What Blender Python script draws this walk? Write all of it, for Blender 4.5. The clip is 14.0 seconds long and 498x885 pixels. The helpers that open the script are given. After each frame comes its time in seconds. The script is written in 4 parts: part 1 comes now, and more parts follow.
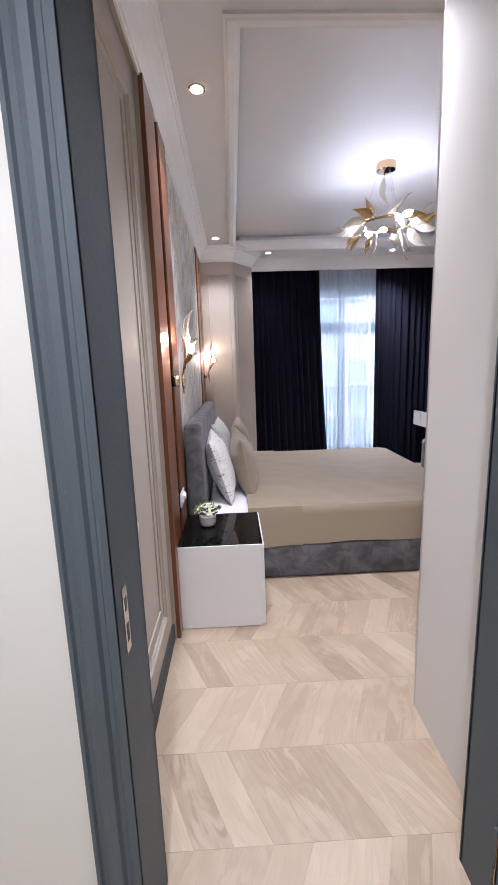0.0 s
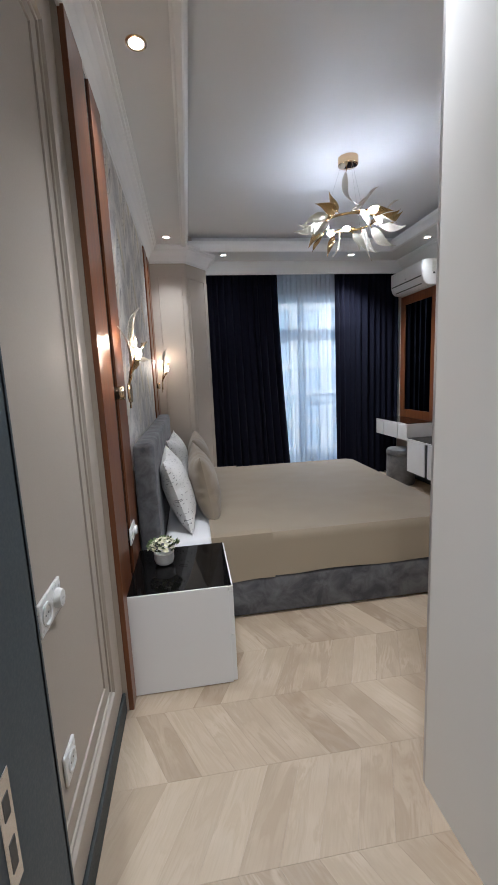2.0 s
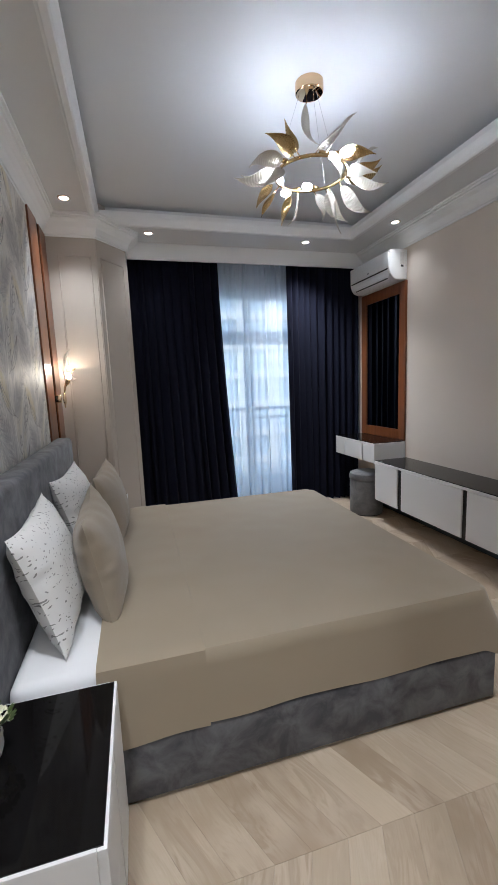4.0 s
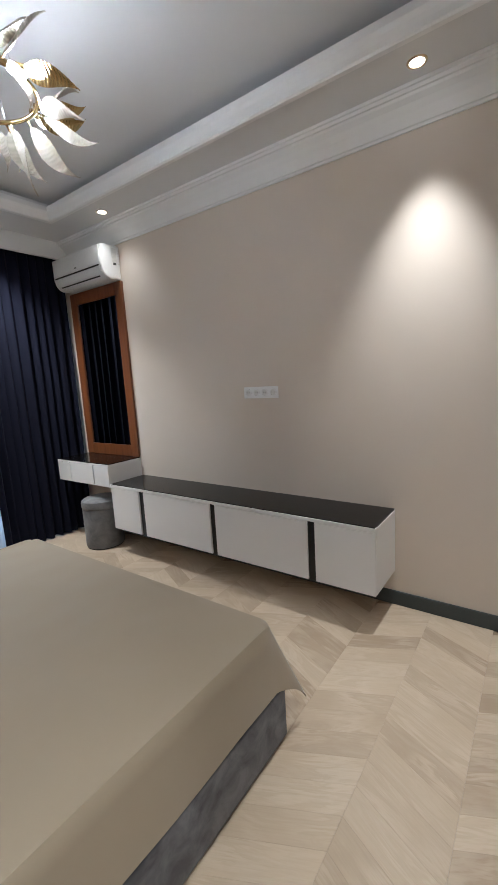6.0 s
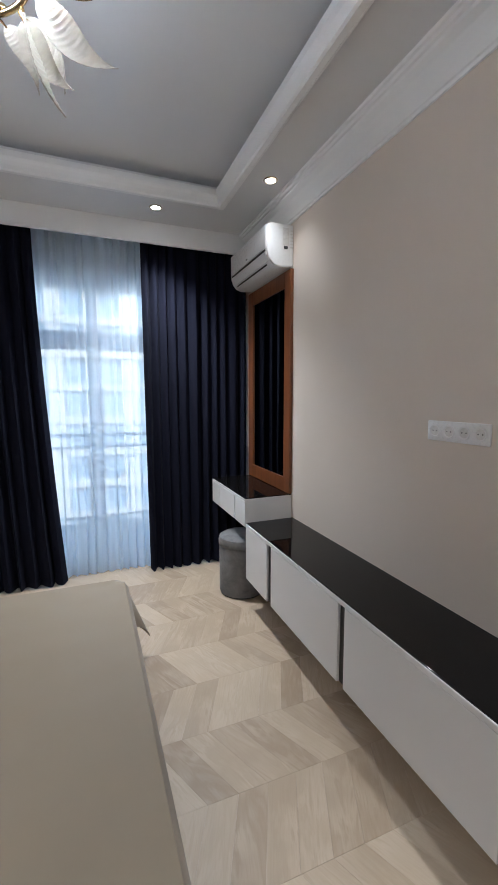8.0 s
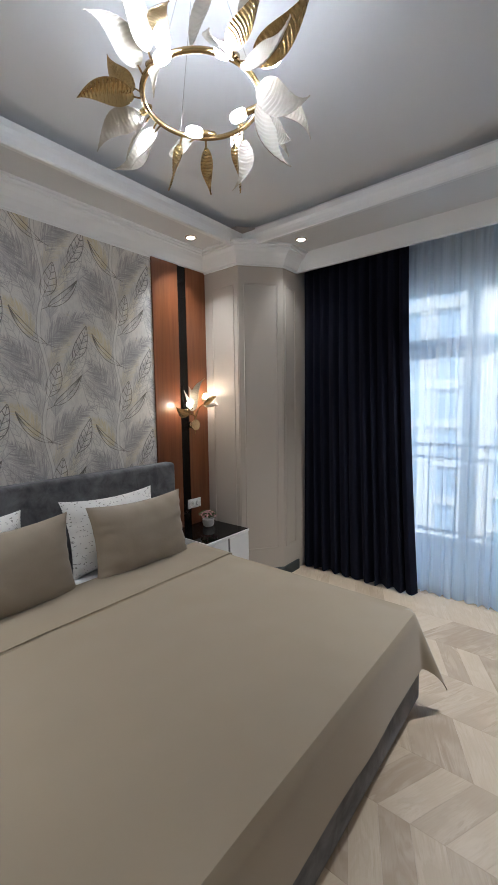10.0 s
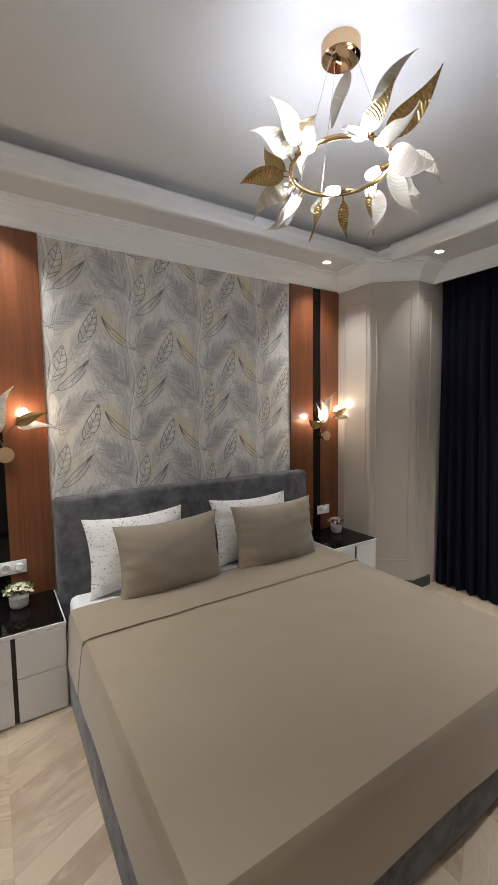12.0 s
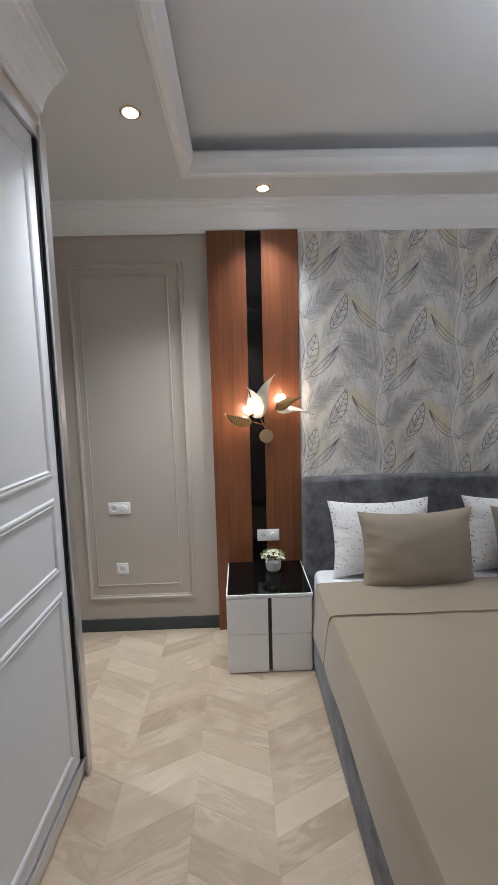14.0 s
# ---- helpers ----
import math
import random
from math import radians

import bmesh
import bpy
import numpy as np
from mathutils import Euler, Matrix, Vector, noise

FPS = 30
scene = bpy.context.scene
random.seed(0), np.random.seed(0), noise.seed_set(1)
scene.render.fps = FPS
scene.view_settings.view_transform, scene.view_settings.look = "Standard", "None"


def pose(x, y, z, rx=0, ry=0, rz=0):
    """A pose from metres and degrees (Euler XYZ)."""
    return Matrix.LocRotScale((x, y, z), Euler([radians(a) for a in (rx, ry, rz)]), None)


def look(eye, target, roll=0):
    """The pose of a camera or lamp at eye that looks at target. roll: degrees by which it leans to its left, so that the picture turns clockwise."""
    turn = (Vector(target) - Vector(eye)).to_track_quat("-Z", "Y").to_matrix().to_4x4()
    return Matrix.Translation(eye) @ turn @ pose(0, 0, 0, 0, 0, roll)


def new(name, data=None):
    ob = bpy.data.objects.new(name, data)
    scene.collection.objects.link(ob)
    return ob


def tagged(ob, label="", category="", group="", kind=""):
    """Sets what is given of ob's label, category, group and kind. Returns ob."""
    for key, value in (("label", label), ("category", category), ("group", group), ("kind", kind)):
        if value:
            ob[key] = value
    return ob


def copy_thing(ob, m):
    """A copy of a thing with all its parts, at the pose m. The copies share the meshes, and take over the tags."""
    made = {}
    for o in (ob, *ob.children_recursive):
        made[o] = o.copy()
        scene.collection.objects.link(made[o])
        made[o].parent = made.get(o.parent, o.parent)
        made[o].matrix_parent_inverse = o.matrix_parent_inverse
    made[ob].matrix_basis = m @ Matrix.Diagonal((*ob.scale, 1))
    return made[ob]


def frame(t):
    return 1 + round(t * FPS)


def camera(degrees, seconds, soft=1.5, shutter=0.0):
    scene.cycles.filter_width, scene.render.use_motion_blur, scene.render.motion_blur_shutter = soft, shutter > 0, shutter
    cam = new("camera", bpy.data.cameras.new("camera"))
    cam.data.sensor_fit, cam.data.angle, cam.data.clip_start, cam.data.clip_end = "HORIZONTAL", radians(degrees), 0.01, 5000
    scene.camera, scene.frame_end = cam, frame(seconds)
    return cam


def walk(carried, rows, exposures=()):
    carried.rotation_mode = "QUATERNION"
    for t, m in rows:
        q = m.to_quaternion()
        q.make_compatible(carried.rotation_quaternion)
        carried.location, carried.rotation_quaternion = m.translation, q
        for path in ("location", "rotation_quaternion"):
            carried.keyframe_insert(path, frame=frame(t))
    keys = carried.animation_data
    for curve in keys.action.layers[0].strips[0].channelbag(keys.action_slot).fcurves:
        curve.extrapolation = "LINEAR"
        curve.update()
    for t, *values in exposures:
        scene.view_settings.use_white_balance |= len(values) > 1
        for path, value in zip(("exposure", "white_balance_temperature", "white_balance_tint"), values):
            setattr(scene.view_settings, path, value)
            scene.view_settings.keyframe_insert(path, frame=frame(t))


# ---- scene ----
cam = camera(63.1, 14.0)
PATH = [
    (0, (0.027, 0.064, 1.458), (0.093, 2.031, 1.104), -1.9),
    (0.5, (0.122, 0.061, 1.454), (0.275, 2.022, 1.092), -2.2),
    (1, (0.146, 0.109, 1.436), (0.372, 2.062, 1.072), -2.4),
    (1.5, (0.076, 0.265, 1.431), (0.35, 2.217, 1.096), -2.6),
    (2, (0.02, 0.425, 1.452), (0.297, 2.38, 1.136), -2.6),
    (2.2, (0.027, 0.484, 1.451), (0.292, 2.442, 1.14), -2.7),
    (4.3, (0.335, 1.537, 1.461), (0.99, 3.407, 1.192), -2.6),
    (4.5, (0.363, 1.624, 1.476), (1.124, 3.456, 1.215), -2.9),
    (5, (0.432, 1.77, 1.479), (1.546, 3.41, 1.216), -3.4),
    (5.5, (0.437, 1.849, 1.486), (1.883, 3.199, 1.193), -3.9),
    (6, (0.505, 1.898, 1.493), (2.103, 3.06, 1.182), -3.4),
    (6.5, (0.732, 1.998, 1.479), (2.302, 3.204, 1.194), -2.1),
    (7, (1.015, 2.134, 1.501), (2.427, 3.523, 1.227), -1.0),
    (7.5, (1.293, 2.267, 1.536), (2.442, 3.886, 1.295), -0.0),
    (8, (1.611, 2.363, 1.531), (2.339, 4.212, 1.308), -0.1),
    (8.5, (1.855, 2.495, 1.53), (2.067, 4.474, 1.338), -0.5),
    (9, (2.053, 2.633, 1.538), (1.658, 4.587, 1.384), -0.5),
    (9.2, (2.13, 2.654, 1.54), (1.499, 4.545, 1.38), -0.5),
    (11.3, (2.518, 2.401, 1.654), (0.899, 3.562, 1.478), -0.9),
    (11.5, (2.527, 2.396, 1.656), (0.888, 3.528, 1.481), -0.9),
    (12, (2.54, 2.404, 1.65), (0.858, 3.473, 1.492), -0.8),
    (12.5, (2.528, 2.415, 1.674), (0.774, 3.364, 1.523), -0.8),
    (13, (2.498, 2.38, 1.686), (0.647, 3.117, 1.516), -0.8),
    (13.5, (2.481, 2.319, 1.69), (0.541, 2.763, 1.492), -1.1),
    (14, (2.455, 2.292, 1.663), (0.467, 2.334, 1.444), -1.5),
]
EXPOSURES = [(0, 2.82, 5500, 20), (0.5, 2.66, 5500, 15), (1.2, 2.47, 5450, 12), (2, 2.30, 5450, 11), (4.5, 2.38, 5450, 10), (5.4, 2.48, 5550, 9), (6.2, 2.58, 5600, 9), (7.2, 2.58, 5500, 10), (8, 2.52, 5450, 10), (9, 2.46, 5350, 9), (11.5, 2.42, 5950, 10), (12.6, 2.42, 5750, 10), (13.5, 2.38, 5550, 10), (14, 2.48, 5400, 10)]
walk(cam, [(t, look(eye, target, roll)) for t, eye, target, roll in PATH], EXPOSURES)


# ---- world, sun and lamps ----
world = bpy.data.worlds.new("sky")
scene.world = world
world.use_nodes = True
sky = world.node_tree.nodes.new("ShaderNodeTexSky")
sky.sky_type, sky.sun_disc = "NISHITA", False
sky.sun_elevation, sky.sun_rotation = radians(38), radians(160)
backgr = world.node_tree.nodes["Background"]
backgr.inputs["Strength"].default_value = 0.15
world.node_tree.links.new(sky.outputs[0], backgr.inputs[0])

sun_data = bpy.data.lights.new("sun", "SUN")
sun_data.energy, sun_data.angle, sun_data.color = 2.6, radians(0.5), (1.0, 0.96, 0.92)
new("sun", sun_data).matrix_world = look((0, 0, 30), (-13, 36, 0))

# recessed ceiling spots: x, y, watts, beam in degrees
SPOTS = [(-0.104, 2.468, 13, 96), (-0.104, 4.895, 12, 96), (0.535, 5.508, 4, 96), (2.125, 5.508, 42, 110), (2.748, 4.868, 2.5, 104), (2.748, 2.435, 26, 64), (0.549, 1.857, 23, 110)]
SOFFIT = 2.90
for sx, sy, watts, beam in SPOTS:
    d = bpy.data.lights.new("spot_light", "SPOT")
    d.energy, d.color, d.shadow_soft_size = watts, (1.0, 0.94, 0.84), 0.03
    d.spot_size, d.spot_blend = radians(beam), 1.0
    new("spot_light", d).matrix_world = look((sx, sy, SOFFIT - 0.012), (sx, sy + 1e-4, 0))
hall = bpy.data.lights.new("hall_light", "SPOT")
hall.energy, hall.color, hall.shadow_soft_size, hall.spot_size, hall.spot_blend = 31, (1.0, 0.95, 0.87), 0.06, radians(140), 0.6
new("hall_light", hall).matrix_world = look((-0.1, -0.35, 2.735), (-0.1, -0.3499, 0))

# ---- materials ----


class Nodes:
    """Short hand for building a node material."""

    def __init__(self, name):
        self.mat = bpy.data.materials.new(name)
        self.mat.use_nodes = True
        self.tree = self.mat.node_tree
        self.bsdf = self.tree.nodes["Principled BSDF"]

    def plug(self, socket, value):
        if isinstance(value, bpy.types.NodeSocket):
            self.tree.links.new(value, socket)
        elif isinstance(value, tuple) and len(value) == 3 and socket.type == "RGBA":
            socket.default_value = (*value, 1)
        else:
            socket.default_value = value

    def node(self, kind, **values):
        n = self.tree.nodes.new("ShaderNode" + kind)
        for key, value in values.items():
            self.plug(n.inputs[key.replace("_", " ")], value)
        return n

    def math(self, op, a, b=0.0, c=0.0, clamp=False):
        n = self.tree.nodes.new("ShaderNodeMath")
        n.operation, n.use_clamp = op, clamp
        for i, v in enumerate((a, b, c)):
            self.plug(n.inputs[i], v)
        return n.outputs[0]

    def add(self, a, b): return self.math("ADD", a, b)
    def sub(self, a, b): return self.math("SUBTRACT", a, b)
    def mul(self, a, b): return self.math("MULTIPLY", a, b)

    def mix(self, fac, a, b, blend="MIX"):
        n = self.tree.nodes.new("ShaderNodeMix")
        n.data_type, n.blend_type = "RGBA", blend
        self.plug(n.inputs[0], fac), self.plug(n.inputs[6], a), self.plug(n.inputs[7], b)
        return n.outputs[2]

    def coords(self, which="Object", scale=(1, 1, 1), rot=(0, 0, 0)):
        t = self.tree.nodes.new("ShaderNodeTexCoord")
        return self.mapped(t.outputs[which], scale, rot)

    def mapped(self, vec, scale=(1, 1, 1), rot=(0, 0, 0)):
        m = self.tree.nodes.new("ShaderNodeMapping")
        m.inputs["Scale"].default_value, m.inputs["Rotation"].default_value = scale, rot
        self.tree.links.new(vec, m.inputs["Vector"])
        return m.outputs[0]

    def world(self, scale=(1, 1, 1)):
        return self.mapped(self.tree.nodes.new("ShaderNodeNewGeometry").outputs["Position"], scale)

    def noise(self, vec, scale, detail=3.0, rough=0.55, distort=0.0):
        return self.node("TexNoise", Vector=vec, Scale=scale, Detail=detail, Roughness=rough, Distortion=distort).outputs[0]

    def ramp(self, fac, lo, hi):
        n = self.tree.nodes.new("ShaderNodeMapRange")
        n.inputs["From Min"].default_value, n.inputs["From Max"].default_value = lo, hi
        self.plug(n.inputs["Value"], fac)
        return n.outputs[0]

    def bump(self, height, strength=0.2, dist=0.002):
        n = self.node("Bump", Height=height, Strength=strength, Distance=dist)
        self.plug(self.bsdf.inputs["Normal"], n.outputs[0])

    def done(self, color=None, rough=None, metal=None, **more):
        for key, value in (("Base Color", color), ("Roughness", rough), ("Metallic", metal), *((k.replace("_", " "), v) for k, v in more.items())):
            if value is not None:
                self.plug(self.bsdf.inputs[key], value)
        return self.mat


def tint(c, f):
    return tuple(min(1.0, v * f) for v in c)


def paint(name, color, rough=0.6, vary=0.06, grain=220, relief=0.06):
    n = Nodes(name)
    p = n.world()
    big, fine = n.noise(p, 1.7, 3), n.noise(p, grain, 2)
    n.bump(n.add(n.mul(fine, 0.6), n.noise(p, 14, 2)), relief, 0.001)
    return n.done(n.mix(big, tint(color, 1 - vary), tint(color, 1 + vary)), n.ramp(fine, -1.5 + rough, 1 + rough))


def wood(name, dark, mid, light, rough=0.3, axis=2, scale=1.0):
    n = Nodes(name)
    stretch = [9.0, 9.0, 9.0]
    stretch[axis] = 0.7
    p = n.world(tuple(s * scale for s in stretch))
    flow = n.noise(p, 1.3, 5, 0.6, 0.6)
    fibre = n.noise(n.mapped(p, (2.0, 2.0, 0.8) if axis == 2 else (0.8, 2.0, 2.0)), 2.0, 5, 0.65)
    c = n.mix(n.ramp(flow, 0.3, 0.72), dark, mid)
    c = n.mix(n.mul(n.ramp(fibre, 0.35, 0.75), 0.55), c, light)
    n.bump(fibre, 0.05, 0.0008)
    return n.done(c, n.add(rough, n.mul(flow, 0.12)), Coat_Weight=0.25, Coat_Roughness=0.15)


def cloth(name, color, weave=900, vary=0.06, rough=0.85, sheen=0.2, wrinkle=0.25, size=5.0, spec=0.5):
    n = Nodes(name)
    p = n.coords("Object")
    big = n.noise(p, 2.3, 3)
    fold = n.noise(p, size, 3, 0.5, 0.4)
    fine = n.noise(p, weave, 2)
    n.bump(n.add(n.mul(fold, 1.0), n.mul(fine, 0.04)), wrinkle, 0.012)
    return n.done(n.mix(n.add(n.mul(big, 0.7), n.mul(fine, 0.3)), tint(color, 1 - vary), tint(color, 1 + vary)), rough, Sheen_Weight=sheen, Sheen_Roughness=0.5, Specular_IOR_Level=spec)


def velvet(name, dark, light):
    n = Nodes(name)
    p = n.world()
    blotch = n.noise(p, 9, 5, 0.62, 0.5)
    nap = n.noise(p, 420, 2)
    n.bump(n.add(blotch, n.mul(nap, 0.15)), 0.25, 0.004)
    return n.done(n.mix(n.ramp(blotch, 0.36, 0.66), dark, light), 0.75, Sheen_Weight=0.22, Sheen_Roughness=0.4, Sheen_Tint=(0.6, 0.6, 0.62, 1))


def plain(name, color, rough=0.4, metal=0.0, speck=0.04, scale=90, **more):
    n = Nodes(name)
    f = n.noise(n.coords("Object"), scale, 2)
    return n.done(n.mix(f, tint(color, 1 - speck), tint(color, 1 + speck)), n.add(rough - 0.03, n.mul(f, 0.06)), metal, **more)


def glow(name, color, strength):
    n = Nodes(name)
    return n.done(color, 0.4, Emission_Color=color, Emission_Strength=strength)


def plank_wood():
    n = Nodes("oak_plank")
    info = n.tree.nodes.new("ShaderNodeObjectInfo").outputs["Random"]
    isle = n.tree.nodes.new("ShaderNodeNewGeometry").outputs["Random Per Island"]
    seed = n.math("FRACT", n.add(info, isle))
    uv = n.tree.nodes.new("ShaderNodeUVMap").outputs[0]
    shift = n.node("CombineXYZ", X=n.mul(seed, 37.0), Y=n.mul(seed, 91.0), Z=n.mul(seed, 11.0)).outputs[0]
    v = n.tree.nodes.new("ShaderNodeVectorMath")
    n.plug(v.inputs[0], uv), n.plug(v.inputs[1], shift)
    grainv = n.mapped(v.outputs[0], (2.6, 13, 1))
    cath = n.noise(grainv, 1.0, 4, 0.6, 1.2)
    rings = n.math("SINE", n.mul(cath, 17.0))
    fibre = n.noise(n.mapped(v.outputs[0], (10, 170, 1)), 1.0, 2)
    base = n.mix(seed, (0.365, 0.275, 0.185), (0.53, 0.43, 0.31))
    c = n.mix(n.mul(n.ramp(rings, -0.2, 1.0), n.mul(n.ramp(n.noise(v.outputs[0], 5.0, 2), 0.35, 0.65), 0.42)), base, (0.66, 0.56, 0.44))
    c = n.mix(n.mul(n.ramp(fibre, 0.45, 0.8), 0.13), c, (0.27, 0.195, 0.135))
    c = n.mix(n.mul(n.ramp(cath, 0.55, 0.8), 0.25), c, (0.72, 0.64, 0.54))
    n.bump(n.add(fibre, n.mul(rings, 0.2)), 0.06, 0.0008)
    return n.done(c, n.add(0.36, n.mul(cath, 0.16)))


def wallpaper():
    """Printed stems with feathers and outlined leaves on grey paper; each column, 0.535 m wide, hangs 0.105 m lower than the last."""
    n = Nodes("leaf_wallpaper")
    ty, tz, drop = 0.535, 0.636, 0.105
    sep = n.tree.nodes.new("ShaderNodeSeparateXYZ")
    n.plug(sep.inputs[0], n.world())
    y = n.add(sep.outputs[1], n.mul(n.sub(n.noise(n.world(), 5.0, 2), 0.5), 0.016))
    z = n.add(sep.outputs[2], n.mul(n.sub(n.noise(n.world((1, 1.3, 1.1)), 4.0, 2), 0.5), 0.016))
    cloud = n.noise(n.world(), 6, 4)
    streak = n.noise(n.world((1, 30, 30)), 6, 3)
    brush = n.noise(n.world((1, 26, 9)), 2.0, 4, 0.65, 0.8)
    c = n.mix(n.ramp(cloud, 0.3, 0.7), (0.66, 0.625, 0.57), (0.77, 0.745, 0.69))
    c = n.mix(n.mul(n.ramp(brush, 0.42, 0.7), 0.5), c, (0.50, 0.475, 0.455))

    def lattice(cy, cz):
        far = n.sub(y, 3.26 + cy)
        dy = n.math("WRAP", far, ty / 2, -ty / 2)
        column = n.mul(n.sub(far, dy), 1 / ty)
        dz = n.math("WRAP", n.add(n.sub(z, 1.70 + cz), n.mul(column, drop)), tz / 2, -tz / 2)
        return dy, dz

    def local(cy, cz, deg, half):
        dy, dz = lattice(cy, cz)
        ca, sa = math.cos(radians(deg)), math.sin(radians(deg))
        u = n.mul(n.add(n.mul(dy, ca), n.mul(dz, sa)), 1 / half)
        v = n.sub(n.mul(dz, ca), n.mul(dy, sa))
        return u, v

    def body(u, v, width):
        w = n.mul(n.math("POWER", n.math("MAXIMUM", n.sub(1.0, n.mul(u, u)), 0.0), 0.8), n.mul(n.sub(1.0, n.mul(u, 0.35)), width))
        return w, n.math("ABSOLUTE", v)

    def feather(c, cy, cz, deg, half, width, color, amount, bend=0.03, quill=0.35):
        u, v = local(cy, cz, deg, half)
        v = n.sub(v, n.mul(n.mul(u, u), -bend))
        w, av = body(u, v, width)
        barb = n.sub(n.mul(u, half * 60.0), n.mul(av, 85.0))
        hair = n.noise(n.node("CombineXYZ", X=n.mul(barb, 1.5), Y=n.mul(av, 14.0), Z=cy * 9 + cz).outputs[0], 1.0, 3, 0.7)
        soft = n.math("MULTIPLY", n.sub(n.add(w, n.mul(n.sub(hair, 0.5), width * 1.7)), av), 1 / (width * 0.5), clamp=True)
        soft = n.mul(soft, n.add(0.20, n.mul(n.ramp(hair, 0.36, 0.60), 0.80)))
        c = n.mix(n.math("MULTIPLY", soft, amount, clamp=True), c, color)
        rib = n.mul(n.math("MAXIMUM", n.sub(1.0, n.mul(av, 1 / 0.003)), 0.0), n.math("LESS_THAN", n.math("ABSOLUTE", u), 1.05))
        return n.mix(n.mul(rib, quill), c, (0.20, 0.19, 0.19))

    def line_leaf(c, cy, cz, deg, half, width, color, veins=True, fill=None, strong=1.0, bend=0.012):
        u, v = local(cy, cz, deg, half)
        v = n.sub(v, n.mul(n.mul(u, u), bend))
        w, av = body(u, v, width)
        inside = n.math("GREATER_THAN", w, av)
        if fill:
            tip = n.mul(n.ramp(u, 0.25, 0.7), n.math("GREATER_THAN", n.add(v, n.mul(w, 0.35)), 0.0))
            c = n.mix(n.mul(n.mul(inside, tip), 0.85), c, fill)
        rim = n.sub(1.0, n.mul(n.math("ABSOLUTE", n.sub(av, w)), 1 / 0.0045))
        rim = n.mul(n.math("MAXIMUM", rim, 0.0), n.math("GREATER_THAN", w, 0.0006))
        rib = n.mul(n.math("MAXIMUM", n.sub(1.0, n.mul(av, 1 / 0.003)), 0.0), n.math("LESS_THAN", n.math("ABSOLUTE", n.add(u, 0.2)), 1.15))
        ink = n.math("MAXIMUM", rim, rib)
        if veins:
            f = n.math("FRACT", n.sub(n.mul(u, 2.6), n.mul(av, 0.9 / width)))
            ink = n.math("MAXIMUM", ink, n.mul(n.mul(inside, n.math("LESS_THAN", f, 0.15)), 0.75))
        worn = n.ramp(n.noise(n.world(), 38, 2), 0.25, 0.5)
        return n.mix(n.mul(n.math("MULTIPLY", ink, strong, clamp=True), n.add(0.45, n.mul(worn, 0.55))), c, color)

    grey, dim, gold, ink = (0.235, 0.22, 0.23), (0.30, 0.285, 0.29), (0.64, 0.55, 0.32), (0.14, 0.122, 0.10)
    pale, straw = (0.78, 0.76, 0.71), (0.66, 0.585, 0.40)
    c = feather(c, -0.15, 0.13, 118, 0.17, 0.055, pale, 0.6, 0.0, 0.1)
    for cy, cz, deg, half in ((0.07, 0.05, 78, 0.15), (-0.20, 0.18, 128, 0.16), (0.22, 0.16, 50, 0.15), (-0.06, -0.22, 100, 0.16), (0.20, -0.30, 60, 0.17)):
        c = feather(c, cy, cz, deg, half, 0.050, (0.40, 0.385, 0.375), 0.7, 0.02, 0.5)
    c = feather(c, 0.12, -0.27, 52, 0.17, 0.050, straw, 0.55, 0.0, 0.1)
    c = feather(c, -0.112, -0.357, 126, 0.200, 0.088, grey, 0.72, -0.03)
    c = feather(c, -0.175, -0.36, 112, 0.17, 0.066, dim, 0.6, -0.02, 0.2)
    c = feather(c, 0.05, -0.40, 70, 0.16, 0.060, dim, 0.4, 0.0, 0.3)
    c = feather(c, -0.06, 0.02, 104, 0.17, 0.060, dim, 0.35, 0.0, 0.3)
    c = feather(c, 0.165, -0.105, 37, 0.220, 0.078, grey, 0.72, 0.04)
    c = feather(c, 0.145, -0.165, 46, 0.17, 0.060, dim, 0.6, 0.03, 0.15)
    c = feather(c, -0.135, -0.075, 131, 0.155, 0.062, gold, 0.85, -0.03, 0.2)
    c = feather(c, 0.145, 0.185, 62, 0.15, 0.046, straw, 0.6, 0.0, 0.15)
    for cy, cz, deg, half, width in ((0.315, 0.05, 116, 0.13, 0.040), (0.20, 0.30, 64, 0.13, 0.034), (-0.17, -0.20, 118, 0.14, 0.036), (0.24, -0.36, 58, 0.13, 0.032), (-0.08, 0.10, 108, 0.13, 0.034)):
        c = line_leaf(c, cy, cz, deg, half, width, (0.26, 0.245, 0.235), strong=0.55)
    c = line_leaf(c, 0.262, -0.222, 66, 0.130, 0.040, (0.10, 0.09, 0.085), strong=1.0)
    c = line_leaf(c, -0.106, -0.165, 136, 0.150, 0.024, ink, False, (0.10, 0.088, 0.075), bend=-0.03)
    c = line_leaf(c, 0.165, 0.080, 46, 0.145, 0.027, ink, False, (0.11, 0.098, 0.085), bend=0.02)
    c = line_leaf(c, 0.068, 0.160, 72, 0.122, 0.046, ink)
    # winding stems
    far = n.sub(y, 3.26)
    dy = n.math("WRAP", far, ty / 2, -ty / 2)
    zz = n.add(n.sub(z, 1.70), n.mul(n.sub(far, dy), drop / ty))
    wave = n.mul(n.math("SINE", n.mul(zz, 2 * math.pi / tz)), 0.024)
    for shift, wide, tone, color in ((0.0, 0.018, 0.55, pale), (-0.010, 0.0045, 0.5, ink), (0.014, 0.0040, 0.35, ink)):
        off = n.math("ABSOLUTE", n.sub(n.sub(dy, wave), shift))
        c = n.mix(n.mul(n.math("MAXIMUM", n.sub(1.0, n.mul(off, 1 / wide)), 0.0), tone), c, color)
